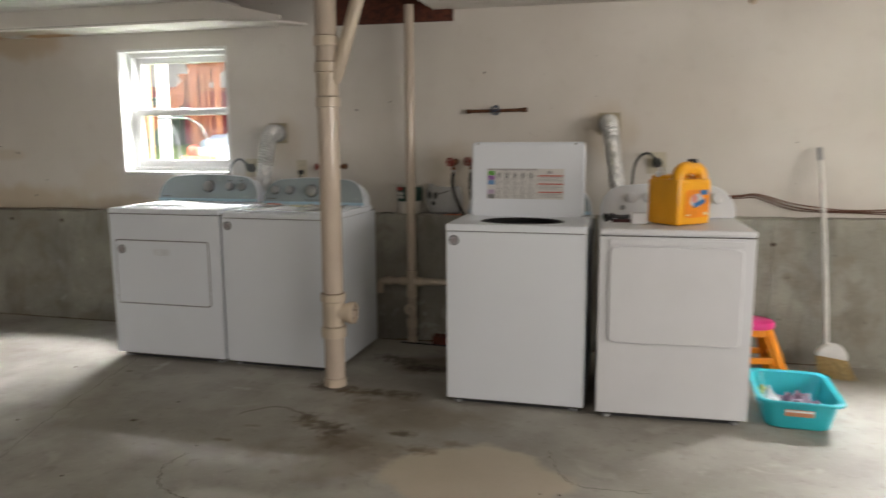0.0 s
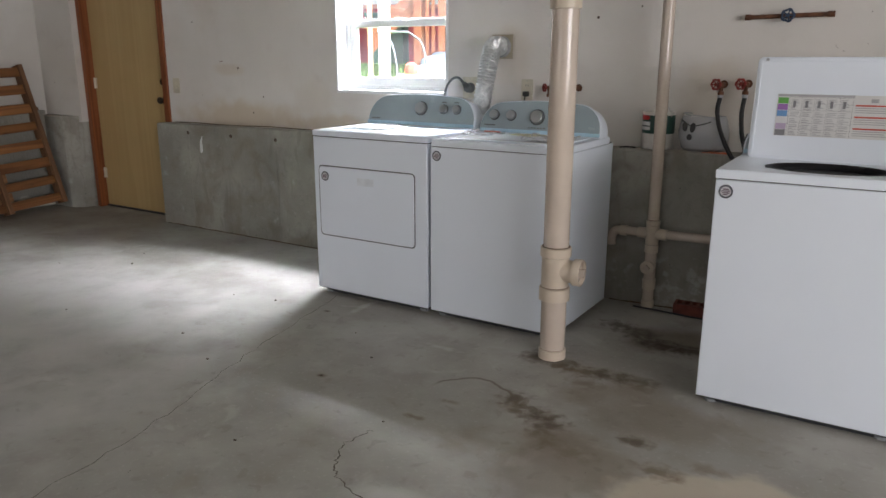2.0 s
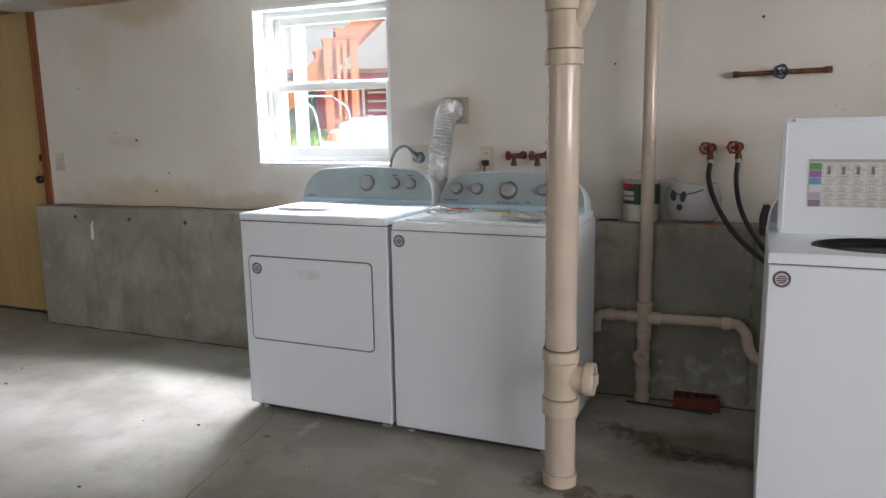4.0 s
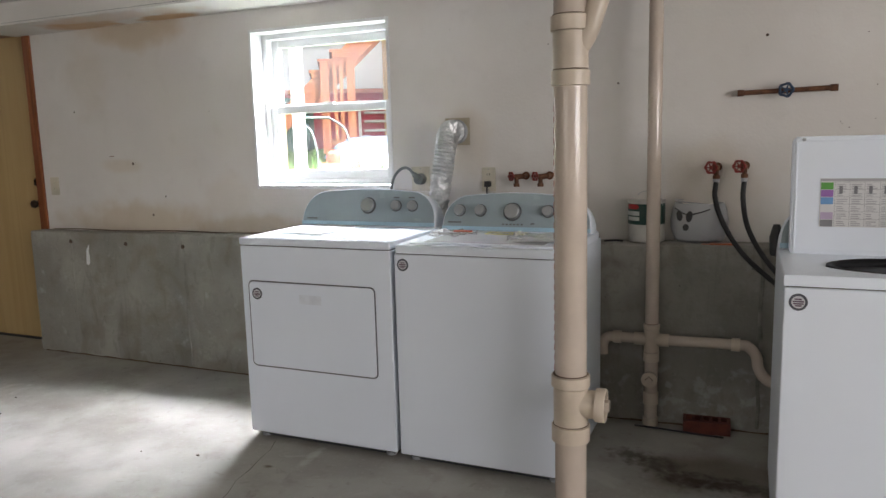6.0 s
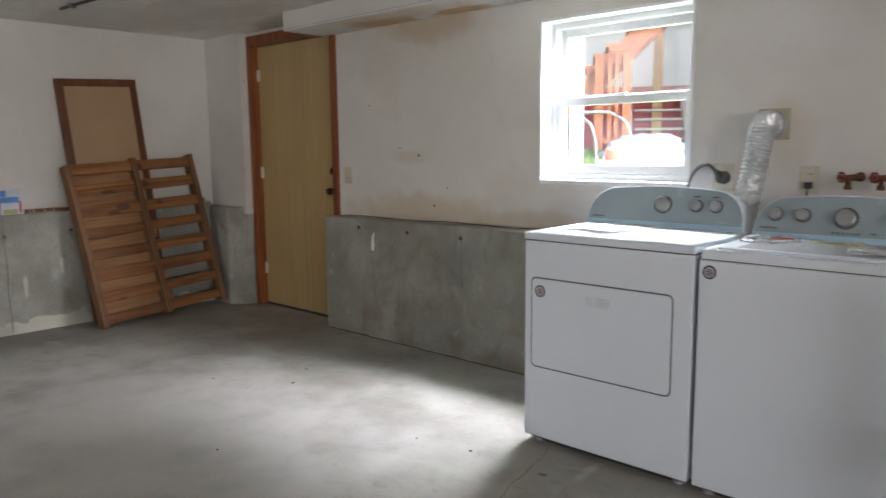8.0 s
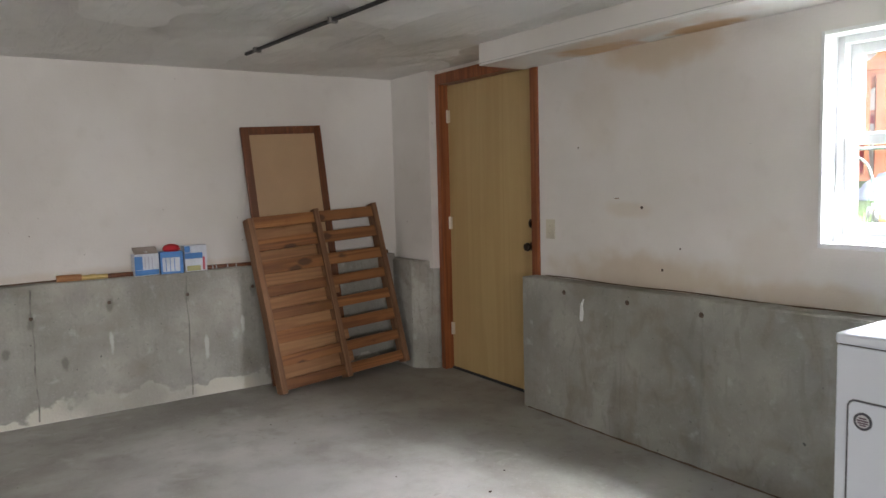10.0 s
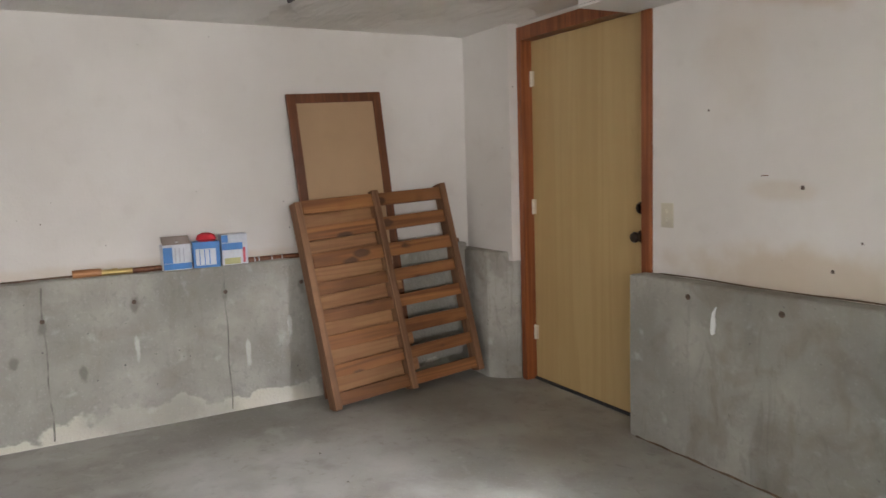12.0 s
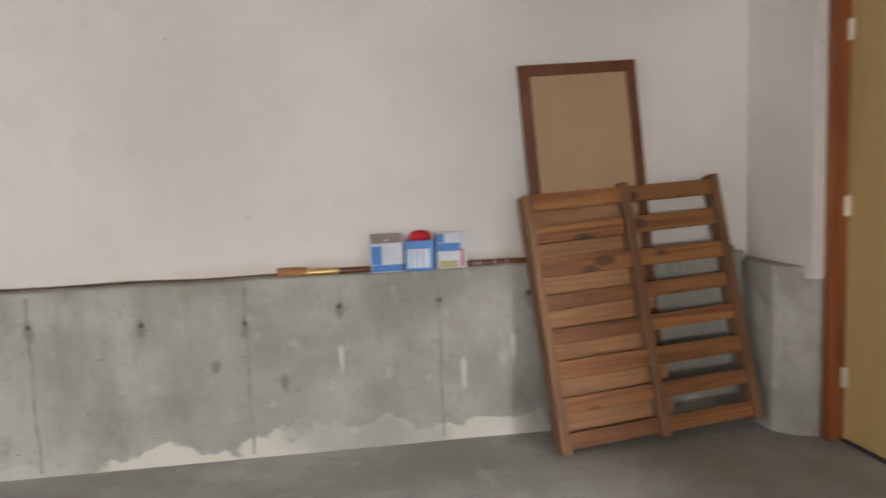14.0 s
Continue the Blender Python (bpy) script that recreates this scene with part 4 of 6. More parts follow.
# ---- pipes ----
GRIME = plain("pipe_grime", (0.16, 0.11, 0.075), 0.8, vary=0.3)
PX, PY, PR = -1.681, 3.790, 0.0545
stack = thing("drain_stack", "tall beige plastic drain pipe standing on the floor", "pipe", pose(PX, PY, 0))
part("pipe", cyl((0, 0, 0.0), (0, 0, 2.44), PR, n=32), PVC, stack)


def collar(z0, z1, r, parent=stack, x=0.0, y=0.0, mat=PVC_DARK):
    part("coupling", moved(lathe([(r - 0.008, z0), (r, z0 + 0.003), (r, z1 - 0.003), (r - 0.008, z1)], 32), Matrix.Translation((x, y, 0))), mat, parent)
    part("grime_line", moved(lathe([(r - 0.010, z1 - 0.0005), (r - 0.0055, z1 + 0.0005), (r - 0.0055, z1 + 0.0025), (r - 0.010, z1 + 0.003)], 32), Matrix.Translation((x, y, 0))), GRIME, parent)


for z0, z1, r in ((0.0, 0.045, 0.060), (0.270, 0.330, 0.066), (0.330, 0.465, 0.059), (0.465, 0.508, 0.066), (1.474, 1.526, 0.063), (1.526, 1.646, 0.0575), (1.646, 1.697, 0.064), (1.775, 1.825, 0.064)):
    collar(z0, z1, r)
OUT = Matrix.Translation((0, 0, 0.405)) @ Matrix.Rotation(radians(3), 4, "Z") @ Matrix.Rotation(radians(90), 4, "Y")
part("cleanout_branch", moved(lathe([(0.047, 0.03), (0.049, 0.084), (0.057, 0.086), (0.058, 0.089), (0.058, 0.117), (0.056, 0.120), (0.050, 0.120), (0.047, 0.117), (0.047, 0.096)], 32), OUT), PVC_DARK, stack)
part("grime_line", moved(lathe([(0.0465, 0.0962), (0.0465, 0.1010), (0.0380, 0.1015)], 28), OUT), GRIME, stack)
part("cleanout_plug", moved(join(cyl((0, 0, 0.098), (0, 0, 0.107), 0.041, n=24), box(-0.017, 0.017, -0.017, 0.017, 0.104, 0.132, 0.003)), OUT), PVC, stack, "square-headed plug")
part("wye_branch", tube([(0.0, 0.0, 1.57), (0.055, 0.0, 1.64), (0.105, 0.01, 1.80), (0.155, 0.03, 1.98), (0.20, 0.05, 2.14)], 0.034, 16, 6), PVC_DARK, stack)
part("pipe_print", join(*[box(-PR - 0.0004, -PR + 0.006, -0.012 + 0.001 * (i % 2), -0.010, 0.52 + i * 0.035, 0.54 + i * 0.035) for i in range(26)]), plain("red_print", (0.35, 0.07, 0.05), 0.6), stack, "red lettering along the pipe")
branch = thing("branch_pipe", "beige plastic pipe running through the ceiling gap", "pipe", pose(-1.52, 3.86, 2.14))
part("pipe", tube([(0.0, 0.0, 0.0), (0.16, 0.25, -0.005), (0.36, 0.58, -0.01)], 0.040, 16, 4), PVC, branch)
part("coupling", tube([(-0.02, -0.03, 0.0), (0.045, 0.075, 0.0)], 0.047, 16, 2), PVC_DARK, branch)

# washer standpipe against the concrete, with its cross and elbows
SX, SYY = -1.532, 4.700
pipe_2 = thing("standpipe", "slim beige plastic standpipe with a side pipe to each washer", "pipe", pose(SX, SYY, 0))
part("pipe", cyl((0, 0, 0.0), (0, 0, 2.12), 0.0300, n=24), PVC, pipe_2)
for z0, z1, r in ((0.0, 0.04, 0.034), (0.10, 0.16, 0.034), (0.30, 0.345, 0.035), (0.345, 0.45, 0.0335), (0.45, 0.475, 0.036)):
    collar(z0, z1, r, pipe_2)
part("side_pipe", tube([(-0.215, -0.005, 0.32), (-0.215, -0.005, 0.365), (-0.200, -0.002, 0.395), (-0.165, 0, 0.402), (-0.02, 0, 0.402)], 0.0235, 16, 5), PVC, pipe_2)
part("side_pipe", tube([(0.02, 0, 0.402), (0.36, 0, 0.408), (0.405, 0, 0.400), (0.435, -0.004, 0.365), (0.445, -0.01, 0.315), (0.475, -0.03, 0.275), (0.53, -0.08, 0.270)], 0.0235, 16, 5), PVC, pipe_2)
for a, b in (((-0.17, 0, 0.402), (-0.135, 0, 0.402)), ((-0.075, 0, 0.402), (-0.02, 0, 0.402)), ((0.02, 0, 0.402), (0.075, 0, 0.402)), ((0.335, 0, 0.4075), (0.37, 0, 0.4075))):
    part("coupling", cyl(a, b, 0.0285, n=20), PVC_DARK, pipe_2)
part("cleanout", join(cyl((0, 0, 0.230), (0, -0.05, 0.230), 0.030, n=22), cyl((0, -0.05, 0.230), (0, -0.062, 0.230), 0.035, n=22)), PVC_DARK, pipe_2)
part("cleanout_plug", moved(box(-0.013, 0.013, -0.078, -0.060, -0.013, 0.013, 0.002), Matrix.Translation((0, 0, 0.230)) @ Matrix.Rotation(radians(45), 4, "Y")), PVC, pipe_2)


# ---- wall fixtures over the machines ----
def vent_duct(points, wall_at, label, r=0.050):
    t = thing("vent_duct", label, "duct", group="dryer vents")
    part("duct", tube(points, r, 22, 12, ribs=0.085), FOIL, t, sharp=80)
    x, y, z = wall_at
    part("wall_plate", box(x - 0.062, x + 0.070, y - 0.004, y - 0.0005, z - 0.066, z + 0.068, 0.0015), plain("tan_plate", (0.42, 0.37, 0.27), 0.6), t, "tan wall plate")
    part("collar", cyl((x, y - 0.004, z), (x, y - 0.030, z), 0.060, 0.057, 28), GREY, t)


vent_duct([(-2.500, 4.80, 1.352), (-2.500, 4.745, 1.358), (-2.499, 4.695, 1.338), (-2.501, 4.668, 1.280), (-2.510, 4.652, 1.19), (-2.528, 4.645, 1.07), (-2.556, 4.645, 0.88)], (-2.500, 4.813, 1.352), "crinkled silver foil dryer duct bending into the wall")
vy = wall_y(-0.33)
vent_duct([(-0.33, vy - 0.01, 1.395), (-0.325, vy - 0.09, 1.402), (-0.315, vy - 0.145, 1.375), (-0.30, vy - 0.185, 1.30), (-0.285, vy - 0.21, 1.19), (-0.262, vy - 0.25, 1.05), (-0.25, vy - 0.30, 0.86)], (-0.33, vy, 1.395), "crinkled silver foil dryer duct running down behind the used dryer", 0.046)


def outlet(x, y, z, w, h, label, plug, cord=GREY):
    t = thing("wall_outlet", label, "outlet", group="wall outlets")
    part("cover_plate", box(x - w / 2, x + w / 2, y - 0.007, y - 0.0005, z - h / 2, z + h / 2, 0.003), IVORY, t)
    if plug == "round":
        p = part("plug", join(cyl((x + 0.004, y - 0.007, z), (x + 0.004, y - 0.045, z), 0.030, 0.026, 22), cyl((x + 0.004, y - 0.045, z + 0.005), (x - 0.012, y - 0.06, z + 0.028), 0.014, n=12)), cord, t, "round plug")
        part("cord", tube([(x - 0.012, y - 0.06, z + 0.028), (x - 0.045, y - 0.065, z + 0.058), (x - 0.085, y - 0.07, z + 0.050), (x - 0.12, y - 0.075, z + 0.005), (x - 0.135, y - 0.08, z - 0.07), (x - 0.14, y - 0.09, z - 0.2)], 0.0075, 10, 6), cord, t)
    elif plug == "black":
        part("socket", panel(x - 0.017, x + 0.017, z + 0.008, z + 0.038, y - 0.009, y - 0.006, 0.012), IVORY, t)
        part("socket_slot", join(*[box(x + d - 0.0015, x + d + 0.0015, y - 0.0096, y - 0.0088, z + 0.020, z + 0.030) for d in (-0.007, 0.007)]), DARK, t)
        part("plug", join(box(x - 0.015, x + 0.015, y - 0.035, y - 0.006, z - 0.036, z - 0.008, 0.004), tube([(x, y - 0.03, z - 0.03), (x, y - 0.035, z - 0.07), (x + 0.01, y - 0.05, z - 0.16)], 0.004, 8, 4)), BLACK, t, "black plug and cord")
    for dz in (-h * 0.42, h * 0.42):
        part("screw", cyl((x, y - 0.007, z + dz), (x, y - 0.0085, z + dz), 0.003, n=8), GREY, t)
    return t


outlet(-2.705, 4.813, 1.120, 0.10, 0.125, "ivory dryer outlet with a dark plug and grey cord", "round", plain("slate_cord", (0.13, 0.14, 0.14), 0.5))
outlet(-2.345, wall_y(-2.345), 1.115, 0.072, 0.118, "ivory duplex outlet with one black plug", "black")
outlet(-0.040, wall_y(-0.04), 1.160, 0.11, 0.13, "grimy dryer outlet with a dark plug and cord", "round", plain("dark_cord", (0.045, 0.05, 0.045), 0.5))
switch = thing("light_switch", "ivory double light switch plate beside the door", "switch")
part("cover_plate", box(-5.392, -5.318, 4.806, 4.8125, 1.024, 1.140, 0.003), IVORY, switch)
for z in (1.064, 1.100):
    part("toggle", box(-5.360, -5.350, 4.795, 4.807, z - 0.008, z + 0.008, 0.002), IVORY, switch)


def hand_wheel(r, n=6):
    """A cast valve wheel facing -y, scalloped."""
    rim = tube([((r + 0.0025 * math.cos(n * a)) * math.cos(a), 0, (r + 0.0025 * math.cos(n * a)) * math.sin(a)) for a in [2 * math.pi * i / 36 for i in range(37)]], r * 0.2, 8, 1, False)
    spokes = [cyl((0, 0, 0), (r * math.cos(a), 0, r * math.sin(a)), r * 0.13, n=6) for a in [2 * math.pi * i / n for i in range(n)]]
    return join(rim, cyl((0, -0.006, 0), (0, 0.006, 0), r * 0.32, n=10), *spokes)


def hose_valve(x, z, turn, group, hose=()):
    y, off = wall_y(x), 0.0 if hose else 0.03
    t = thing("hose_valve", "red-handled washer shut-off valve on the wall", "valve", pose(x, y, z), group)
    part("stub", join(cyl((off, 0, 0.004), (off, -0.05, 0.004), 0.010, n=12), cyl((off, -0.002, 0.004), (off, -0.005, 0.004), 0.020, n=16)), RUST, t)
    part("valve_body", join(cyl((off, -0.05, 0.004), (-0.012, -0.065, 0.0), 0.013, n=12), cyl((0.0, -0.062, 0.0), (0.0, -0.062, -0.045), 0.011, n=12), cyl((0.0, -0.062, -0.030), (0.0, -0.062, -0.046), 0.015, n=12)), RUST, t)
    part("handle", moved(hand_wheel(0.024 if hose else 0.019), pose(-0.022, -0.078, 0.004, 0, 0, turn)), REDPAINT, t, "chipped red wheel handle")
    if hose:
        part("hose_nut", cyl((0, -0.062, -0.046), (0, -0.062, -0.062), 0.014, n=8), CHROME, t)
        part("hose", tube([(0, -0.062, -0.055), *[(a - x, b - y, c - z) for a, b, c in hose]], 0.011, 12, 8), BLACK, t, "black rubber hose")


hose_valve(-2.185, 1.128, -35, "valves behind the new washer")
hose_valve(-2.068, 1.128, -30, "valves behind the new washer")
hose_valve(-1.284, 1.160, -18, "valves behind the open washer", ((-1.285, 4.80, 1.03), (-1.245, 4.76, 0.92), (-1.16, 4.70, 0.80), (-1.02, 4.60, 0.69), (-0.90, 4.50, 0.62)))
hose_valve(-1.170, 1.164, -18, "valves behind the open washer", ((-1.172, 4.81, 1.02), (-1.145, 4.76, 0.90), (-1.07, 4.68, 0.78), (-0.96, 4.57, 0.68), (-0.85, 4.48, 0.63)))

bar = thing("gas_stub", "rusty capped pipe with a dark blue valve on the wall", "pipe", pose(-1.02, wall_y(-1.02) - 0.032, 1.482))
part("pipe", join(cyl((-0.175, 0, -0.002), (0.19, 0, 0.004), 0.0105, n=14), cyl((-0.19, 0, -0.002), (-0.165, 0, -0.002), 0.014, n=14), cyl((0.165, 0, 0.004), (0.195, 0, 0.004), 0.014, n=14)), RUST, bar)
part("cap", cyl((-0.197, 0, -0.002), (-0.188, 0, -0.002), 0.012, n=12), plain("pale_metal", (0.52, 0.50, 0.46), 0.5, 0.6), bar)
part("bracket", cyl((0, 0.031, 0), (0, 0.0, 0), 0.012, n=12), RUST, bar)
part("handle", moved(hand_wheel(0.026, 5), pose(0, -0.022, 0.002)), BLUEPAINT, bar, "dark blue wheel handle")

for x, z, r in ((-4.662, 1.219, 0.007), (-4.53, 0.905, 0.006), (-4.42, 1.02, 0.004), (-5.12, 1.55, 0.004), (-1.95, 1.50, 0.006), (-1.72, 1.55, 0.004), (-1.1, 1.72, 0.005)):
    tagged(single("nail_hole", lathe([(0.001, 0.004), (r * 0.8, 0.003), (r, 0.0008), (r * 1.3, 0.0)], 10), TIE, "small dark nail hole in the wall", "nail hole", "nail holes"), kind="structure").matrix_world = pose(x, wall_y(x), z, 90, 0, 0)
tagged(single("nail", cyl((-4.815, 4.813, 1.268), (-4.838, 4.800, 1.266), 0.002, n=8), RUST, "bent nail in the painted wall", "nail"), kind="structure")
chip = [(0.0, -0.052), (0.013, -0.045), (0.018, 0.0), (0.012, 0.035), (0.022, 0.075), (0.008, 0.055), (0.0, 0.045), (-0.006, 0.0), (-0.008, -0.04)]
single("paint_drip", moved(slab([(-4.985 + x, 0.645 + z) for x, z in chip], 4.6875, 4.696), Matrix()), TRIM_WHITE, "long white paint drip on the concrete", "paint drip")

# ---- on the ledge behind the pipes ----
LZ = ledge_z(-1.5) + 0.004
can = thing("paint_can", "dented white paint can with a green label, on the ledge", "paint can", pose(-1.580, 4.832, LZ, 0, 0, -35))
part("can_body", lathe([(0.080, 0), (0.083, 0.004), (0.0815, 0.010), (0.0815, 0.180), (0.084, 0.186), (0.084, 0.190), (0.070, 0.192), (0.066, 0.185), (0.02, 0.184)], 32), plain("can_white", (0.62, 0.60, 0.55), 0.4, 0.2, vary=0.2, scale=10), can)
part("can_label", lathe([(0.0817, 0.080), (0.0824, 0.081), (0.0824, 0.172), (0.0817, 0.173)], 32), plain("green_label", (0.016, 0.065, 0.047), 0.4, vary=0.2), can, "dark green label")


def on_can(x0, x1, z0, z1, r=0.0832, n=6):
    """A patch bent round the can."""
    bm = bmesh.new()
    rows = [[bm.verts.new((r * math.sin(x / r), -r * math.cos(x / r), z)) for x in [x0 + (x1 - x0) * i / n for i in range(n + 1)]] for z in (z0, z1)]
    for i in range(n):
        bm.faces.new((rows[0][i], rows[0][i + 1], rows[1][i + 1], rows[1][i]))
    return bm


part("label_oval", join(on_can(-0.045, 0.02, 0.150, 0.156), on_can(-0.052, 0.027, 0.156, 0.166), on_can(-0.045, 0.02, 0.166, 0.171)), plain("label_red", (0.42, 0.03, 0.03), 0.4), can, "red and white oval")
LABEL_WHITE = plain("label_white", (0.60, 0.62, 0.60), 0.5)
for x0, x1, z0, z1 in ((-0.058, 0.030, 0.121, 0.140), (-0.040, 0.030, 0.098, 0.115), (0.085, 0.10, 0.09, 0.16)):
    part("label_print", on_can(x0, x1, z0, z1), LABEL_WHITE, can)
part("handle", tube([(-0.086 * math.cos(a), 0.01, 0.165 + 0.062 * math.sin(a)) for a in [math.pi * i / 12 for i in range(13)]], 0.0016, 6, 2), CHROME, can, "wire handle")

tub = thing("plastic_bin", "frosted clear plastic tub with black cut-out eyes and mouth", "tub", pose(-1.352, 4.842, LZ))
frost = Graph("frosted_plastic").done((0.72, 0.74, 0.76), 0.3, Alpha=0.42)
part("tub_body", moved(lathe([(0.085, 0.0), (0.105, 0.012), (0.122, 0.06), (0.125, 0.10), (0.115, 0.15), (0.105, 0.175), (0.102, 0.175), (0.112, 0.148), (0.121, 0.10), (0.118, 0.06), (0.10, 0.016), (0.01, 0.006)], 36), Matrix.Diagonal((1, 0.62, 1, 1))), frost, tub)
part("face_print", join(*[moved(cyl((0, 0, 0), (0, -0.002, 0), 0.5, n=20), pose(x, y, z, 0, r, 0) @ Matrix.Diagonal((w, 1, h, 1))) for x, y, z, w, h, r in ((-0.078, -0.066, 0.122, 0.026, 0.048, -8), (-0.036, -0.078, 0.120, 0.026, 0.050, 8), (-0.050, -0.078, 0.072, 0.026, 0.030, 0))]), BLACK, tub, "black eyes and mouth")
part("contents", moved(lathe([(0.06, 0.012), (0.085, 0.03), (0.08, 0.075), (0.03, 0.085)], 16), Matrix.Translation((0.02, 0, 0)) @ Matrix.Diagonal((1, 0.55, 1, 1))), plain("dim_contents", (0.16, 0.17, 0.20), 0.6), tub)
part("rim", tube([(0.104 * math.cos(a), 0.0645 * math.sin(a), 0.176 - 0.010 * math.cos(a)) for a in [2 * math.pi * i / 24 for i in range(25)]], 0.0035, 6, 1, False), frost, tub)
part("cord", tube([(-0.10, -0.05, 0.155), (-0.05, -0.069, 0.128), (0.0, -0.074, 0.135), (0.05, -0.071, 0.152)], 0.0025, 6, 5), BLACK, tub)
single("putty_knife", join(box(-1.30, -1.20, 4.762, 4.790, LZ - 0.004, LZ + 0.004, 0.002), box(-1.335, -1.30, 4.768, 4.786, LZ - 0.003, LZ + 0.0, 0.0005)), plain("orange_plastic", (0.48, 0.10, 0.03), 0.4), "flat orange plastic scraper on the ledge", "scraper")
single("stick", tube([(-1.76, 4.77, LZ + 0.0), (-1.72, 4.775, LZ + 0.004), (-1.675, 4.772, LZ + 0.002)], 0.004, 6, 4), BLACK, "short black stick on the ledge", "stick")

BRICK = plain("old_red_brick", (0.14, 0.036, 0.023), 0.85, vary=0.3, scale=20, bump=0.4)
brick = thing("brick", "dark red cored brick lying on the floor", "brick", pose(-1.385, 4.655, 0, 0, 0, 5))
bm = bmesh.new()
for i in range(6):
    add_box(bm, 0.037 * i, 0.037 * i + 0.013, 0.0, 0.10, 0.0, 0.055)
for i in range(5):
    add_box(bm, 0.037 * i + 0.013, 0.037 * (i + 1), 0.0, 0.026, 0.0, 0.055)
    add_box(bm, 0.037 * i + 0.013, 0.037 * (i + 1), 0.074, 0.10, 0.0, 0.055)
part("brick_body", bm, BRICK, brick)
# dark fill low in each open core deepens its shade
for i in range(5):
    part("core_shade", box(0.037 * i + 0.013, 0.037 * (i + 1), 0.026, 0.074, 0.0, 0.02), DARK, brick)
single("iron_rod", tube([(-1.595, 4.655, 0.006), (-1.45, 4.648, 0.007), (-1.30, 4.640, 0.006), (-1.215, 4.638, 0.006)], 0.0045, 8, 4), BLACK, "thin dark iron rod on the floor", "rod")


# ---- on the machines ----
def crumpled(w, d, amp, seed, n=14, scale=9.0):
    """A loose, creased sheet."""
    bm = bmesh.new()
    g = [[bm.verts.new((w * i / n, d * j / n, 0.003 + amp * max(0.0, 0.35 + noise.noise((i / n * w * scale + seed, j / n * d * scale, seed)) + 0.5 * noise.noise((i / n * w * scale * 3, j / n * d * scale * 3 + seed, 2))))) for j in range(n + 1)] for i in range(n + 1)]
    for i in range(n):
        for j in range(n):
            bm.faces.new((g[i][j], g[i + 1][j], g[i + 1][j + 1], g[i][j + 1]))
    top = bm.faces[:]
    made = bmesh.ops.extrude_face_region(bm, geom=top)
    bmesh.ops.translate(bm, verts=[v for v in made["geom"] if isinstance(v, bmesh.types.BMVert)], vec=(0, 0, 0.0012))
    bmesh.ops.recalc_face_normals(bm, faces=bm.faces[:])
    return bm


PAPER = plain("white_paper", (0.80, 0.80, 0.79), 0.7, vary=0.03)
FILMBAG = Graph("clear_bag").done((0.86, 0.87, 0.88), 0.14, Alpha=0.32)
single("paper_sheet", moved(crumpled(0.28, 0.33, 0.008, 3, 8, 3), pose(-3.135, 4.13, 0.9145, 0, 0, -8)), PAPER, "loose white paper sheets on the dryer", "paper", sharp=60)
bag = thing("manual_bag", "clear plastic bag with a folded manual on the washer lid", "bag", pose(-2.37, 4.15, 0.912, 0, 0, 18))
part("bag_film", crumpled(0.20, 0.15, 0.022, 11, 18, 14), FILMBAG, bag, sharp=80)
part("booklet", moved(box(0.03, 0.155, 0.04, 0.135, 0.014, 0.026, 0.002), pose(0, 0, 0, -6, 3, 4)), plain("booklet_grey", (0.30, 0.31, 0.33), 0.5, vary=0.3, scale=40), bag, "grey printed booklet")
part("packet", moved(box(0.105, 0.185, 0.05, 0.135, 0.027, 0.034, 0.002), pose(0, 0, 0, -6, 3, 4)), plain("packet_red", (0.50, 0.10, 0.05), 0.45, vary=0.2, scale=40), bag, "orange-red packet")
bag_2 = thing("plastic_wrap", "crumpled clear plastic wrap with a leaflet on the washer lid", "plastic wrap", pose(-2.00, 4.06, 0.912, 0, 0, 8))
part("wrap_film", crumpled(0.24, 0.20, 0.022, 23, 18, 12), FILMBAG, bag_2, sharp=80)
part("leaflet", moved(box(0.02, 0.20, 0.02, 0.075, 0.004, 0.007), pose(0, 0, 0)), plain("leaflet_grey", (0.45, 0.45, 0.46), 0.6, vary=0.3, scale=50), bag_2)

YELLOW = plain("yellow_plastic", (0.88, 0.40, 0.012), 0.32, vary=0.05, scale=8, bump=0.02)
jug = thing("detergent_jug", "big yellow-orange detergent jug with a looped handle", "jug", pose(0.040, 3.785, 0.908, 0, 0, 44))
body_pts = [(0.0, 0.0), (0.215, 0.0), (0.215, 0.195), (0.0, 0.195)]
part("jug_body", prism(body_pts, 0.0, 0.216, 0.018), YELLOW, jug)
part("shoulder", prism([(0.008, 0.085), (0.207, 0.085), (0.207, 0.187), (0.008, 0.187)], 0.198, 0.232, 0.014), YELLOW, jug)
part("handle", tube([(0.034, 0.034, 0.190), (0.034, 0.036, 0.232), (0.062, 0.040, 0.258), (0.110, 0.042, 0.264), (0.158, 0.042, 0.258), (0.180, 0.038, 0.236), (0.181, 0.034, 0.190)], 0.031, 18, 6), YELLOW, jug)
part("spout_cap", join(cyl((0.030, 0.140, 0.222), (0.030, 0.140, 0.247), 0.026, 0.024, 20, 0.003), cyl((0.030, 0.140, 0.235), (0.030, 0.140, 0.266), 0.018, 0.014, 16)), plain("cap_white", (0.70, 0.71, 0.72), 0.4), jug, "white pour spout")
part("vent_cap", cyl((0.128, 0.042, 0.288), (0.128, 0.042, 0.306), 0.024, 0.022, 18, 0.003), BLACK, jug, "black vent cap")
lab = part("label", panel(0.045, 0.200, 0.035, 0.165, -0.0025, 0.003, 0.02), plain("label_orange", (0.86, 0.27, 0.01), 0.35), jug, "orange label with blue and red marks")
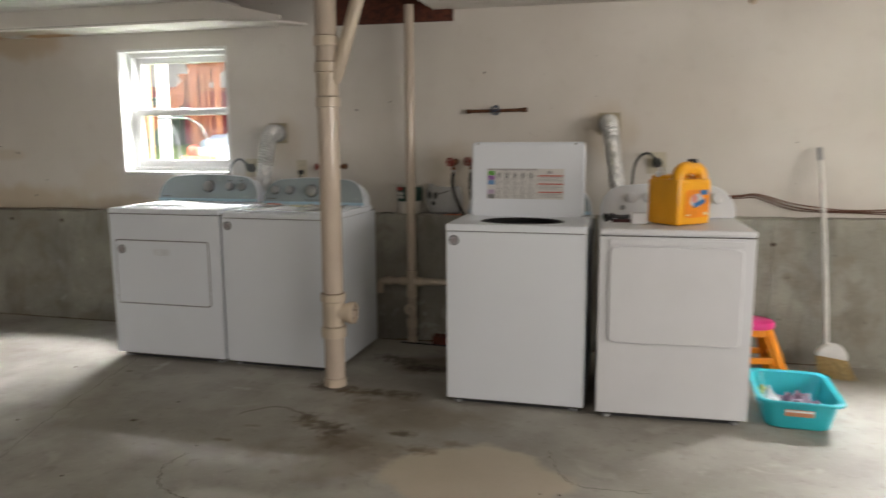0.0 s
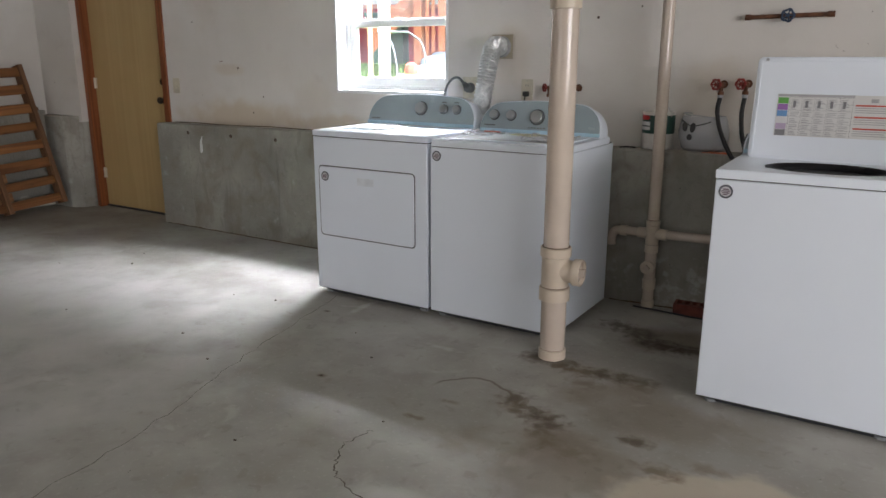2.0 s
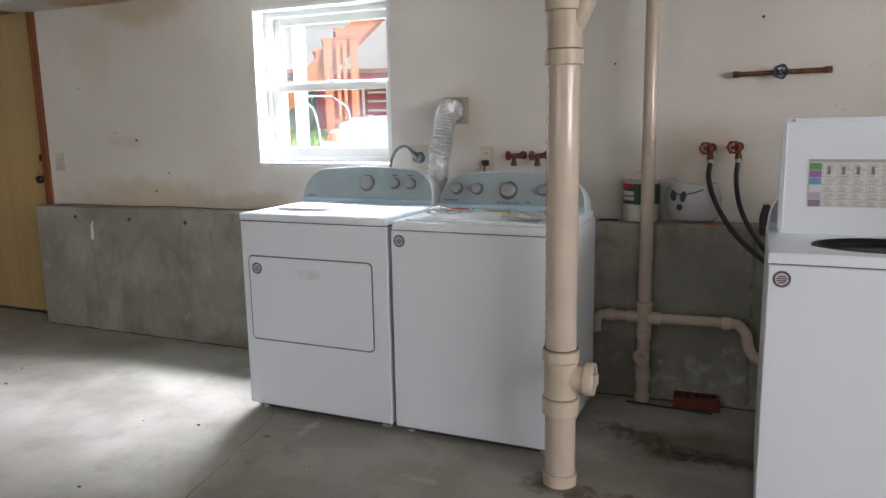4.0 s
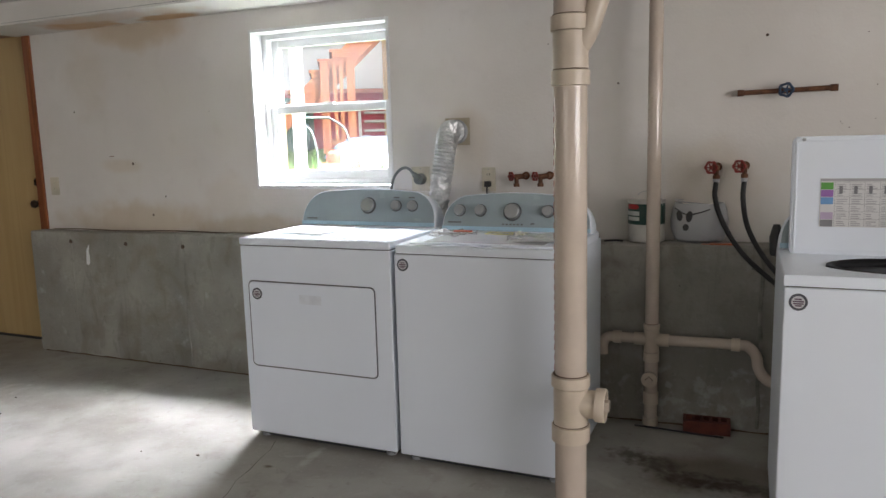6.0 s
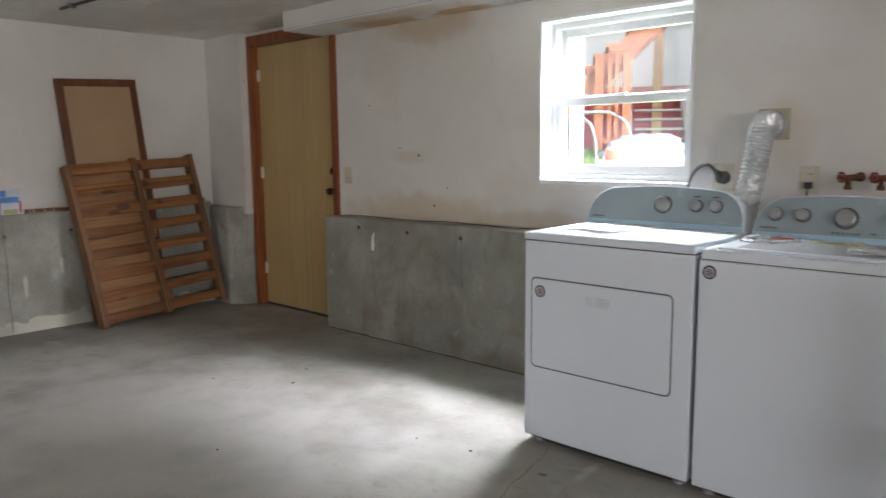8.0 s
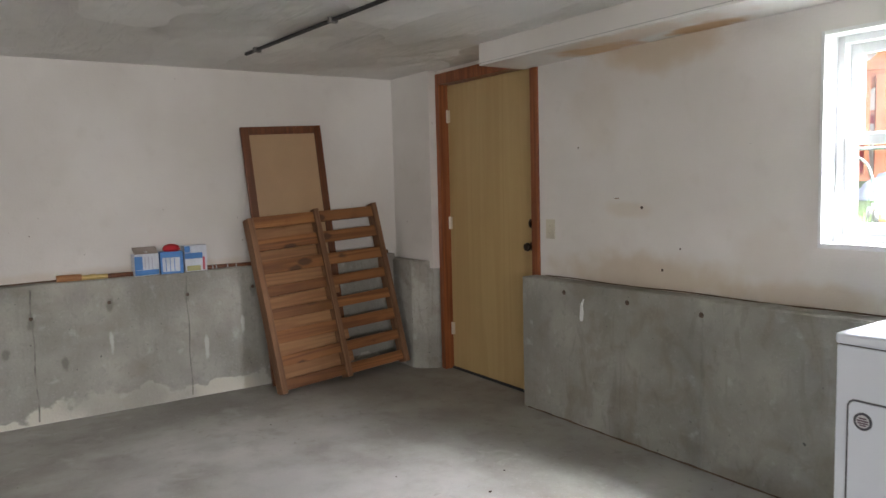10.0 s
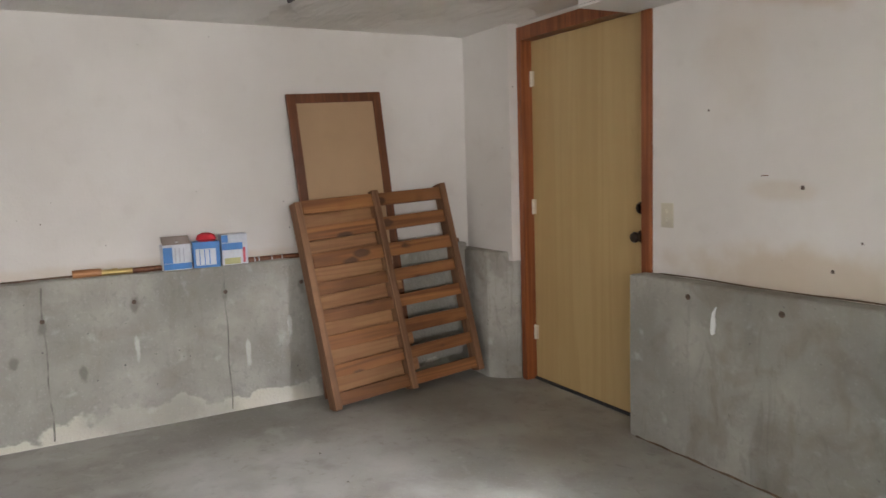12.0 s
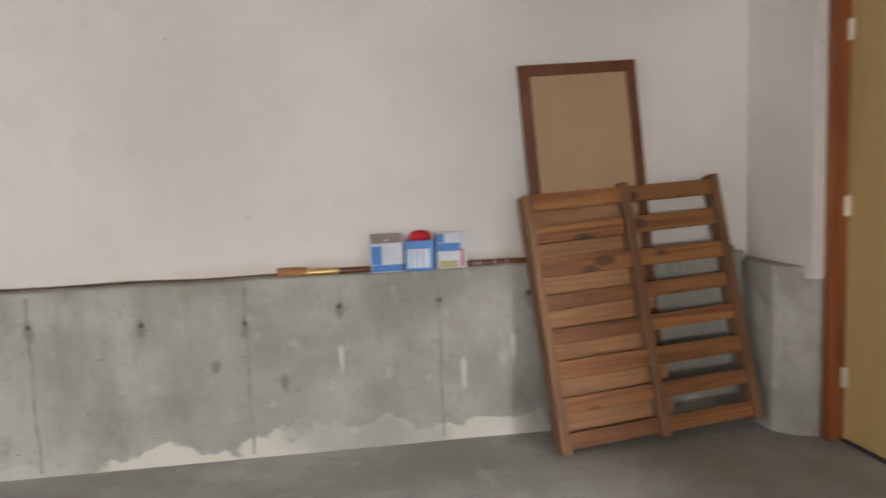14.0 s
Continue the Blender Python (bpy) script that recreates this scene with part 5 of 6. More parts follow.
part("label_oval", moved(cyl((0, 0, 0), (0, -0.0015, 0), 0.5, n=28), pose(0.115, -0.0026, 0.115) @ Matrix.Diagonal((0.085, 1, 0.062, 1))), plain("label_sky", (0.55, 0.66, 0.75), 0.4), lab)
part("label_disc", cyl((0.100, -0.004, 0.125), (0.100, -0.0052, 0.125), 0.021, n=20), plain("label_rose", (0.66, 0.26, 0.22), 0.4), lab)
part("label_band", join(moved(box(-0.035, 0.04, -0.0055, -0.0042, -0.010, 0.012), pose(0.13, 0, 0.100, 0, -18, 0)), box(0.140, 0.190, -0.0045, -0.0026, 0.140, 0.162)), plain("label_blue", (0.03, 0.16, 0.40), 0.4), lab)
part("label_print", join(box(0.052, 0.075, -0.004, -0.0026, 0.045, 0.052), box(0.165, 0.190, -0.004, -0.0026, 0.045, 0.058)), plain("label_cream", (0.80, 0.66, 0.40), 0.4), lab)
single("soap_box", moved(box(0, 0.075, 0, 0.05, 0, 0.052, 0.004), pose(-0.165, 3.86, 0.9065, 0, 0, 8)), plain("box_white", (0.64, 0.64, 0.65), 0.5), "small white box beside the detergent jug", "box")
tool = thing("hose_clamp_set", "tangle of dark rubber straps and clamps on the dryer", "straps", pose(-0.285, 3.86, 0.907))
part("strap", tube([(0.0, 0.02, 0.012), (0.03, 0.0, 0.035), (0.07, 0.01, 0.030), (0.11, 0.02, 0.033)], 0.010, 8, 6), BLACK, tool)
part("strap", tube([(0.03, 0.03, 0.010), (0.08, 0.02, 0.012), (0.13, 0.03, 0.011)], 0.009, 8, 6), plain("dark_red_rubber", (0.06, 0.015, 0.015), 0.5), tool)
part("clamp", tube([(0.012 + 0.02 * math.cos(a), 0.02 + 0.012 * math.sin(a), 0.03 + 0.012 * math.sin(a * 2)) for a in [2 * math.pi * i / 12 for i in range(13)]], 0.007, 8, 2), BLACK, tool)

single("hose_end", moved(lathe([(0.018, 0.0), (0.022, 0.01), (0.024, 0.07), (0.016, 0.10), (0.012, 0.115)], 14), pose(-1.045, 4.33, 0.86)), BLACK, "black rubber hose end behind the washer", "hose")

# ---- floor things past the dryers ----
TEAL = plain("turquoise_plastic", (0.015, 0.46, 0.54), 0.3, vary=0.05, bump=0.02)
basin = thing("wash_basin", "turquoise plastic dishpan with rags in it, on the floor", "basin", pose(0.605, 3.935, 0, 0, 0, -1))


def dishpan(half_x, half_y, h, t=0.004):
    bm = bmesh.new()

    def loop(hx, hy, z, r=0.06, n=6):
        pts = []
        for cx, cy, s in ((hx - r, hy - r, 0), (-hx + r, hy - r, 90), (-hx + r, -hy + r, 180), (hx - r, -hy + r, 270)):
            pts += [bm.verts.new((cx + r * math.cos(radians(s + 90 * i / n)), cy + r * math.sin(radians(s + 90 * i / n)), z)) for i in range(n + 1)]
        return pts

    rows = [loop(half_x - 0.055, half_y - 0.055, 0.0), loop(half_x - 0.045, half_y - 0.045, 0.008), loop(half_x - 0.022, half_y - 0.022, h - 0.02), loop(half_x, half_y, h - 0.016), loop(half_x + 0.002, half_y + 0.002, h - 0.004), loop(half_x - 0.004, half_y - 0.004, h),
            loop(half_x - 0.024, half_y - 0.024, h - 0.006), loop(half_x - 0.050, half_y - 0.050, 0.014)]
    for a, b in zip(rows, rows[1:]):
        for i in range(len(a)):
            j = (i + 1) % len(a)
            bm.faces.new((a[i], a[j], b[j], b[i]))
    bm.faces.new(rows[0][::-1])
    bm.faces.new(rows[-1])
    bmesh.ops.recalc_face_normals(bm, faces=bm.faces[:])
    return bm


part("pan", dishpan(0.185, 0.245, 0.145), TEAL, basin)
part("price_label", moved(box(-0.065, 0.055, -0.0015, 0.001, -0.017, 0.017), Matrix.Translation((0, -0.2175, 0.085)) @ Matrix.Rotation(radians(11), 4, "X")), plain("label_rust", (0.50, 0.22, 0.13), 0.5), basin, "orange and white label")
part("price_label_top", moved(box(-0.065, 0.055, -0.0028, -0.0013, 0.004, 0.014), Matrix.Translation((0, -0.2175, 0.085)) @ Matrix.Rotation(radians(11), 4, "X")), PAPER, basin)


def rag(name, x, y, z, w, d, colour, seed, label):
    single(name, moved(crumpled(w, d, 0.075, seed, 16, 13), pose(x, y, z, 0, 0, seed * 7)), plain("rag_cloth", colour, 0.9, vary=0.45, scale=18, bump=0.3), label, "rag", "rags in the basin", 80)


rag("rag", 0.50, 3.84, 0.030, 0.20, 0.16, (0.33, 0.28, 0.36), 2, "crumpled lilac and white rag")
rag("rag", 0.60, 3.80, 0.026, 0.17, 0.15, (0.20, 0.13, 0.20), 5, "crumpled dark purple rag")
rag("rag", 0.50, 3.93, 0.045, 0.08, 0.07, (0.66, 0.62, 0.26), 9, "crumpled pale yellow rag")
rag("rag", 0.54, 3.84, 0.055, 0.09, 0.08, (0.62, 0.65, 0.68), 14, "crumpled pale white cotton rag")

stool = thing("step_stool", "child's plastic stool, pink seat on orange legs", "stool", pose(0.500, 4.50, 0, 0, 0, 10))
part("seat", lathe([(0.092, 0.282), (0.103, 0.286), (0.106, 0.300), (0.101, 0.318), (0.08, 0.326), (0.02, 0.328)], 30), plain("pink_plastic", (0.68, 0.03, 0.20), 0.32), stool, "hot pink round seat")
ORANGE = plain("orange_stool_plastic", (0.82, 0.27, 0.015), 0.35, vary=0.05)
for a in (45, 135, 225, 315):
    c, s = math.cos(radians(a)), math.sin(radians(a))
    leg = moved(prism([(-0.022, -0.028), (0.022, -0.028), (0.022, 0.028), (-0.022, 0.028)], 0.0, 0.29, 0.006), Matrix.Rotation(radians(a), 4, "Z"))
    for v in leg.verts:
        k = 0.070 + 0.125 * (1 - v.co.z / 0.29)
        v.co.x, v.co.y = v.co.x + c * k, v.co.y + s * k
    part("leg", leg, ORANGE, stool)
for a in (0, 90, 180, 270):
    part("rail", moved(box(-0.085, 0.085, 0.092, 0.112, 0.10, 0.135, 0.006), Matrix.Rotation(radians(a), 4, "Z")), ORANGE, stool)
part("skirt", lathe([(0.090, 0.245), (0.096, 0.25), (0.094, 0.284), (0.08, 0.284)], 28), ORANGE, stool)

broom = thing("broom", "angle broom with a white handle and straw-coloured bristles against the wall", "broom", pose(0.925, 4.60, 0))
part("handle", tube([(-0.035, -0.02, 0.155), (-0.045, 0.06, 0.50), (-0.062, 0.15, 0.88), (-0.079, 0.245, 1.185)], 0.0125, 12, 4), plain("painted_handle", (0.72, 0.71, 0.68), 0.4), broom)
part("grip", tube([(-0.0785, 0.242, 1.180), (-0.082, 0.263, 1.250)], 0.0145, 12, 3), GREY, broom, "grey end grip")
half = [(0.080 * math.cos(radians(180 * i / 14)), 0.075 * math.sin(radians(180 * i / 14))) for i in range(15)]
part("head", moved(slab(half, -0.022, 0.022, 0.008), pose(-0.01, -0.02, 0.115, 6, 8, 0)), plain("head_white", (0.74, 0.74, 0.73), 0.4), broom, "white half-round head")
bm = bmesh.new()
rng = random.Random(8)
for i in range(150):
    u, v = rng.uniform(-1, 1), rng.uniform(-1, 1)
    add_cyl(bm, (-0.01 + 0.073 * u, -0.02 + 0.016 * v, 0.118 - 0.012 * u), (0.022 + 0.092 * u + rng.uniform(-0.006, 0.006), -0.045 + 0.034 * v, rng.uniform(0.0, 0.006)), 0.0042, 0.0022, 4)
tagged(part("bristles", bm, plain("straw_bristle", (0.46, 0.33, 0.15), 0.8, vary=0.3, scale=60), broom, "straw-coloured bristles"), kind="stuff")

for i, (dz, r, colour) in enumerate(((0.0, 0.0042, (0.13, 0.05, 0.03)), (0.013, 0.0035, (0.17, 0.07, 0.04)), (-0.011, 0.0035, (0.10, 0.04, 0.025)))):
    pts = [(0.36, 0.958), (0.46, 0.965), (0.52, 0.972), (0.60, 0.950), (0.72, 0.910), (0.86, 0.890), (1.05, 0.884), (1.4, 0.886), (1.9, 0.89)]
    single("cable", tube([(x, wall_y(x) - 0.012 - 0.004 * i, z + dz * (1 + 0.5 * math.sin(x * 9 + i))) for x, z in pts], r, 8, 6), plain("cable_brown", colour, 0.55), "brown cable slung along the wall above the ledge", "cable", "cables on the wall")

hang = thing("pipe_hanger", "white plastic pipe stub under the ceiling", "pipe", pose(0.43, 4.72, 2.05))
part("pipe", cyl((0, 0.0, 0.0), (0.06, -0.10, 0.135), 0.019, n=14), PVC, hang)
part("coupling", cyl((-0.004, 0.007, -0.009), (0.010, -0.018, 0.022), 0.023, n=14), PVC_DARK, hang)
hang = thing("pipe_hanger", "grey insulated pipe end under the ceiling", "pipe", pose(0.82, 4.70, 2.075))
part("pipe", cyl((0, 0.0, 0.0), (0.09, -0.06, 0.09), 0.034, n=16), GREY, hang)

# ---- the far corner ----
rod = thing("ceiling_conduit", "thin black pipe fixed under the ceiling", "pipe", pose(-6.375, 3.358, CEILING - 0.014))
part("pipe", tube([(0.0, 0.0, 0.0), (0.7, 0.045, 0.002), (1.4, 0.08, -0.002), (2.1, 0.122, 0.0), (3.2, 0.17, 0.0)], 0.0100, 10, 6), BLACK, rod)
for x, y in ((0.16, 0.010), (1.05, 0.062), (1.9, 0.110)):
    part("clip", box(x - 0.012, x + 0.012, y - 0.022, y + 0.022, -0.014, 0.0135, 0.002), plain("dull_clip", (0.22, 0.21, 0.19), 0.6, 0.5), rod)

u = Vector((-0.085, 1.03, 0)).normalized()
v = Vector((-0.300, -0.055, 1.19))
v = (v - u * v.dot(u)).normalized()
w = u.cross(v)
lean = Matrix(((u.x, w.x, v.x, -6.648), (u.y, w.y, v.y, 3.572), (u.z, w.z, v.z, 0.0), (0, 0, 0, 1))) @ pose(0, 0, 0, 0, -2.8, 0)
pallet = thing("pallet", "weathered wooden pallet leaning upright in the corner", "pallet", lean)
PW, PH = 1.045, 1.218
for x in (0.0, 0.505, PW - 0.042):
    part("runner", box(x, x + 0.042, -0.045, 0.044, 0.0, PH - (0.0 if x else 0.02), 0.004), PALLET_POST, pallet)
rng = random.Random(4)
for i in range(8):
    z = 0.018 + i * 0.1580
    hgt = rng.uniform(0.070, 0.084)
    for x0, x1 in ((0.044, 0.503), (0.549, PW - 0.044)):
        part("slat", moved(box(x0, x1, 0.010, 0.028, z, z + hgt, 0.003), pose(0, 0, 0, 0, rng.uniform(-0.5, 0.5), 0)), PALLET, pallet)
for i in range(7):
    z = 0.090 + i * 0.1580
    part("slat", moved(box(0.044, 0.503, -0.030, -0.014, z, z + rng.uniform(0.080, 0.094), 0.002), pose(0, 0, 0, 0, rng.uniform(-0.4, 0.4), 0)), PALLET_BACK, pallet)
for z in (0.10, 0.26, 0.60):
    part("slat", box(0.549, 0.615, -0.034, -0.018, z, z + 0.075, 0.002), PALLET_BACK, pallet)

bu = Vector((-0.015, 0.60, 0.026)).normalized()
bv = Vector((-0.105, 0.0, 1.0))
bv = (bv - bu * bv.dot(bu)).normalized()
bw = bu.cross(bv)
BH = 1.782 / bv.z
at = Vector((-7.055, 3.525, 1.786)) - bv * BH
lean = Matrix(((bu.x, bw.x, bv.x, at.x), (bu.y, bw.y, bv.y, at.y), (bu.z, bw.z, bv.z, at.z), (0, 0, 0, 1)))
board = thing("framed_board", "tall tan board in a dark wood frame leaning behind the pallet", "board", lean)
part("backing", box(0.05, 0.55, -0.006, 0.004, 0.05, BH - 0.05), CORK, board, "plain tan panel")
for x0, x1 in ((0.0, 0.056), (0.546, 0.600)):
    part("frame_stile", box(x0, x1, -0.013, 0.010, 0.0, BH, 0.003), WALNUT, board)
for z0, z1 in ((0.0, 0.056), (BH - 0.056, BH)):
    part("frame_rail", box(0.0565, 0.5455, -0.013, 0.010, z0, z1, 0.003), WALNUT, board)

# cartons and a long wooden tool on the west ledge
WZL = 0.8355
BLUE = plain("carton_blue", (0.05, 0.20, 0.52), 0.45, vary=0.15, scale=15)
PALE = plain("carton_white", (0.60, 0.63, 0.68), 0.45, vary=0.12, scale=15)


def carton(y0, y1, h, rz, label, kind):
    t = thing("carton", label, "box", pose(-6.972, y0 + 0.012, WZL, 0, 0, rz), "cartons on the ledge")
    w, d = y1 - y0, 0.075
    part("carton_body", box(-d, 0, 0, w, 0, h, 0.002), PALE if kind != 1 else BLUE, t)
    f = 0.0012
    if kind == 0:
        part("print_band", box(0, f, 0.002, w - 0.002, 0.004, 0.036), BLUE, t, "blue band")
        part("print_block", box(0, f, 0.002, 0.050, 0.038, h - 0.014), BLUE, t, "blue panel")
        part("flap", moved(box(-0.07, 0.0, 0.002, w - 0.002, 0, 0.0015), Matrix.Translation((0, 0, h)) @ Matrix.Rotation(radians(35), 4, "Y")), plain("carton_inside", (0.30, 0.25, 0.22), 0.8), t)
        part("spout", cyl((-0.02, w * 0.52, h), (-0.02, w * 0.52, h + 0.014), 0.010, n=12), PAPER, t)
        part("print_stripe", join(*[box(0, f, 0.062 + 0.022 * i, 0.068 + 0.022 * i, 0.042, h - 0.02) for i in range(3)]), plain("print_grey", (0.42, 0.43, 0.50), 0.5), t)
    elif kind == 1:
        part("print_panel", box(0, f, 0.012, w - 0.022, 0.014, h - 0.038), PALE, t, "pale panel")
        part("print_stripe", join(*[box(f, 2 * f, 0.03 + 0.026 * i, 0.035 + 0.026 * i, 0.016, h - 0.042) for i in range(3)]), BLUE, t)
    else:
        part("print_band", box(0, f, 0.0, w * 0.8, h * 0.50, h * 0.72), BLUE, t, "blue band")
        part("print_band", box(0, f, 0.0, w * 0.25, h * 0.74, h * 0.98), BLUE, t)
        part("print_picture", box(0, f, 0.012, w * 0.70, 0.006, 0.040), plain("print_olive", (0.38, 0.36, 0.16), 0.5), t)
        part("print_edge", box(0, f, w * 0.80, w * 0.90, 0.010, h * 0.55), plain("print_rose", (0.50, 0.07, 0.10), 0.5), t, "red edge print")
    return t


carton(2.768, 2.918, 0.138, 3, "blue and white carton with an open flap on the ledge", 0)
carton(2.926, 3.066, 0.142, -4, "blue carton with a pale front on the ledge", 1)
carton(3.078, 3.222, 0.172, 2, "taller blue and white printed carton on the ledge", 2)
single("red_cloth", moved(lathe([(0.045, 0.0), (0.055, 0.012), (0.045, 0.035), (0.022, 0.045), (0.004, 0.046)], 14), pose(-7.010, 3.017, WZL + 0.1425)), plain("red_fabric", (0.46, 0.012, 0.02), 0.8, vary=0.2), "bunched red cloth on a carton", "cloth")
pole = thing("wooden_pole", "brown wooden pole with brass fittings lying on the ledge", "pole", pose(-7.025, 2.345, WZL + 0.018))
part("grip", tube([(0, 0.0, 0.0), (0, 0.03, 0.001), (0, 0.10, 0.0), (0, 0.135, -0.002)], 0.023, 14, 4), wood("pale_grip", (0.30, 0.13, 0.045), (0.45, 0.22, 0.09), "y", 0.5), pole, "lighter wooden grip")
part("ferrule", join(cyl((0, 0.135, -0.004), (0, 0.185, -0.004), 0.017, n=14), cyl((0, 0.185, -0.004), (0, 0.215, -0.004), 0.020, n=14), cyl((0, 0.215, -0.004), (0, 0.285, -0.004), 0.016, n=14)), BRASS, pole, "worn brass ferrule")
part("shaft", cyl((0, 0.285, -0.006), (0, 1.24, -0.006), 0.0165, n=14), WALNUT, pole)
for y in (0.93, 0.955, 1.03, 1.09):
    part("ring", cyl((0, y, -0.006), (0, y + 0.007, -0.006), 0.0185, n=14), CHROME, pole, "metal ring")
single("wood_offcut", box(-7.075, -7.01, 4.50, 4.63, 0.843, 0.870, 0.003), PALLET_POST, "short wood offcut on the ledge corner", "wood offcut")

# grit scattered on the slab
rng = random.Random(12)
GRIT = plain("grit", (0.07, 0.05, 0.035), 0.9, vary=0.4)
for i, (x, y) in enumerate(((-2.95, 2.95), (-2.6, 3.55), (-2.35, 3.35), (-3.3, 3.1), (-3.55, 3.65), (-4.6, 3.75), (-5.0, 3.5), (-4.75, 3.95), (-1.95, 2.9), (-4.1, 3.0), (-0.452, 2.837), (-0.38, 2.847), (-2.41, 3.087), (-3.283, 3.704), (-2.304, 2.517), (-6.1, 3.3))):
    g = bmesh.new()
    bmesh.ops.create_icosphere(g, subdivisions=1, radius=rng.uniform(0.004, 0.009), matrix=Matrix.Translation((x, y, 0.003)) @ Matrix.Diagonal((rng.uniform(0.8, 1.8), rng.uniform(0.6, 1.2), 0.45, 1)))
    single("debris", g, GRIT, "small dark bit of grit on the slab", "debris", "grit on the floor")


# ---- outside the window ----
def ground_z(y):
    return 1.03 + 0.17 * min(max((y - 5.3) / 3.2, 0.0), 1.0)


GRASS = plain("lawn", (0.085, 0.15, 0.035), 0.9, vary=0.4, scale=6, bump=0.5)
bm = bmesh.new()
ys = [4.99, 5.3, 5.9, 6.5, 7.1, 7.7, 8.5, 12, 20, 60, 900]
xs = [-900, -60, -20, -12, -7.6, -4, -1, 3.95, 8, 20, 60, 900]
rows = [[bm.verts.new((x, y, ground_z(y) + (0.02 * noise.noise((x, y, 0)) if 5.2 < y < 20 else 0))) for x in xs] for y in ys]
for a, b in zip(rows, rows[1:]):
    for i in range(len(xs) - 1):
        bm.faces.new((a[i], a[i + 1], b[i + 1], b[i]))
for x0, x1, y0, y1 in ((-900, -7.45, -900, 4.99), (3.85, 900, -900, 4.99), (-7.45, 3.85, -900, -3.15)):
    bm.faces.new([bm.verts.new((x, y, 1.03)) for x, y in ((x0, y0), (x1, y0), (x1, y1), (x0, y1))])
bmesh.ops.recalc_face_normals(bm, faces=bm.faces[:])
setting("ground", bm, GRASS, "green lawn around the house")
# unseen band added between wall tops and subfloor to stop light leaks
setting("rim", join(box(-7.5, -2.65, 4.95, 5.1, TOP, 2.46), box(-1.25, 3.9, 5.0, 5.2, TOP, 2.46), box(-2.65, -1.25, 5.0, 5.2, 2.0, 2.46), box(-7.5, -7.3, -3.2, 4.95, TOP, 2.46), box(3.7, 3.9, -3.2, 5.0, TOP, 2.46), box(-7.3, 3.7, -3.2, -3.0, TOP, 2.46)), FRAMING)
bm = bmesh.new()
rng = random.Random(31)
for i in range(2600):
    x, y = rng.uniform(-7.5, -3.0), rng.uniform(5.6, 9.5)
    z, h, a = ground_z(y), rng.uniform(0.03, 0.09), rng.uniform(0, math.pi)
    c, s = 0.006 * math.cos(a), 0.006 * math.sin(a)
    bm.faces.new([bm.verts.new(p) for p in ((x - c, y - s, z - 0.02), (x + c, y + s, z - 0.02), (x + rng.uniform(-0.03, 0.03), y + rng.uniform(-0.03, 0.03), z + h))])
tagged(single("grass", bm, plain("grass_blades", (0.10, 0.19, 0.04), 0.8, vary=0.4, scale=3), "uneven green grass blades on the lawn", "grass"), kind="stuff")

CEDAR = wood("stained_deck_wood", (0.24, 0.075, 0.03), (0.34, 0.125, 0.05), "z", 0.7, 0.6, 0.1, 0.3)
stairs = thing("deck_stairs", "red-orange stained wooden deck stairs with open treads", "stairs", pose(-5.59, 8.58, 1.19, 0, 0, 31.5))
for y in (0.0, 0.85):
    st = [(-0.62, 0.31), (2.05, 2.85), (2.05, 2.58), (-0.62, 0.03)]
    part("stringer", slab([(x + 0.0, z + 0.10) for x, z in st], y, y + 0.045), CEDAR, stairs)
for i in range(11):
    x, z = -0.62 + 0.235 * i, 0.45 + 0.2235 * i
    part("tread", box(x - 0.05, x + 0.22, -0.03, 0.92, z, z + 0.035, 0.003), CEDAR, stairs)
    part("tread_cleat", box(x - 0.02, x + 0.20, -0.002, -0.028, z - 0.05, z - 0.001), CEDAR, stairs)
for x, y in ((-0.03, -0.06), (0.26, -0.06), (-0.03, 0.95), (1.9, -0.06), (1.9, 0.95)):
    part("post", box(x - 0.045, x + 0.045, y - 0.045, y + 0.045, 0.0, 1.02 if x < 1 else 3.4, 0.004), CEDAR, stairs)
for x in (0.085, 0.155):
    part("baluster", box(x - 0.02, x + 0.02, -0.08, -0.045, 0.16, 0.98, 0.002), CEDAR, stairs)
for z0, z1, x1 in ((0.93, 1.02, 0.30), (0.10, 0.17, 0.80)):
    part("rail", box(0.017, x1, -0.045, -0.005, z0, z1, 0.003), CEDAR, stairs)
part("landing", box(-0.10, 0.30, 0.0, 0.9, 1.022, 1.055, 0.003), CEDAR, stairs)

house = thing("outbuilding", "red-based building with white lap siding across the yard", "building", pose(-9.15, 15.24, 1.2, 0, 0, 30.1))
RED = plain("barn_red", (0.34, 0.035, 0.05), 0.7, vary=0.12, scale=2)
SIDING = plain("white_siding", (0.80, 0.80, 0.80), 0.5, vary=0.03, scale=2)
part("wall", box(-5.5, 5.5, 0.06, 4.0, 0.0, 1.25), RED, house, "barn-red lower wall")
for i in range(30):
    part("siding_board", moved(box(-5.5, 5.5, 0.0, 0.02, 0.0, 0.155), Matrix.Translation((0, 0.02, 1.252 + 0.15 * i)) @ Matrix.Rotation(radians(5), 4, "X")), SIDING, house)
part("wall_core", box(-5.45, 5.45, 0.08, 4.0, 1.26, 5.8), SIDING, house)
part("roof", moved(slab([(-5.9, 5.75), (5.9, 5.75), (0, 8.2)], -0.3, 4.3), Matrix()), plain("roof_grey", (0.2, 0.2, 0.21), 0.8), house)
for i in range(24):
    part("batten", box(-5.4 + 0.46 * i, -5.36 + 0.46 * i, 0.035, 0.06, 0.0, 1.24), RED, house)
part("base_trim", box(-5.5, 5.5, 0.02, 0.055, 1.16, 1.245, 0.004), plain("salmon_trim", (0.52, 0.20, 0.15), 0.6), house)
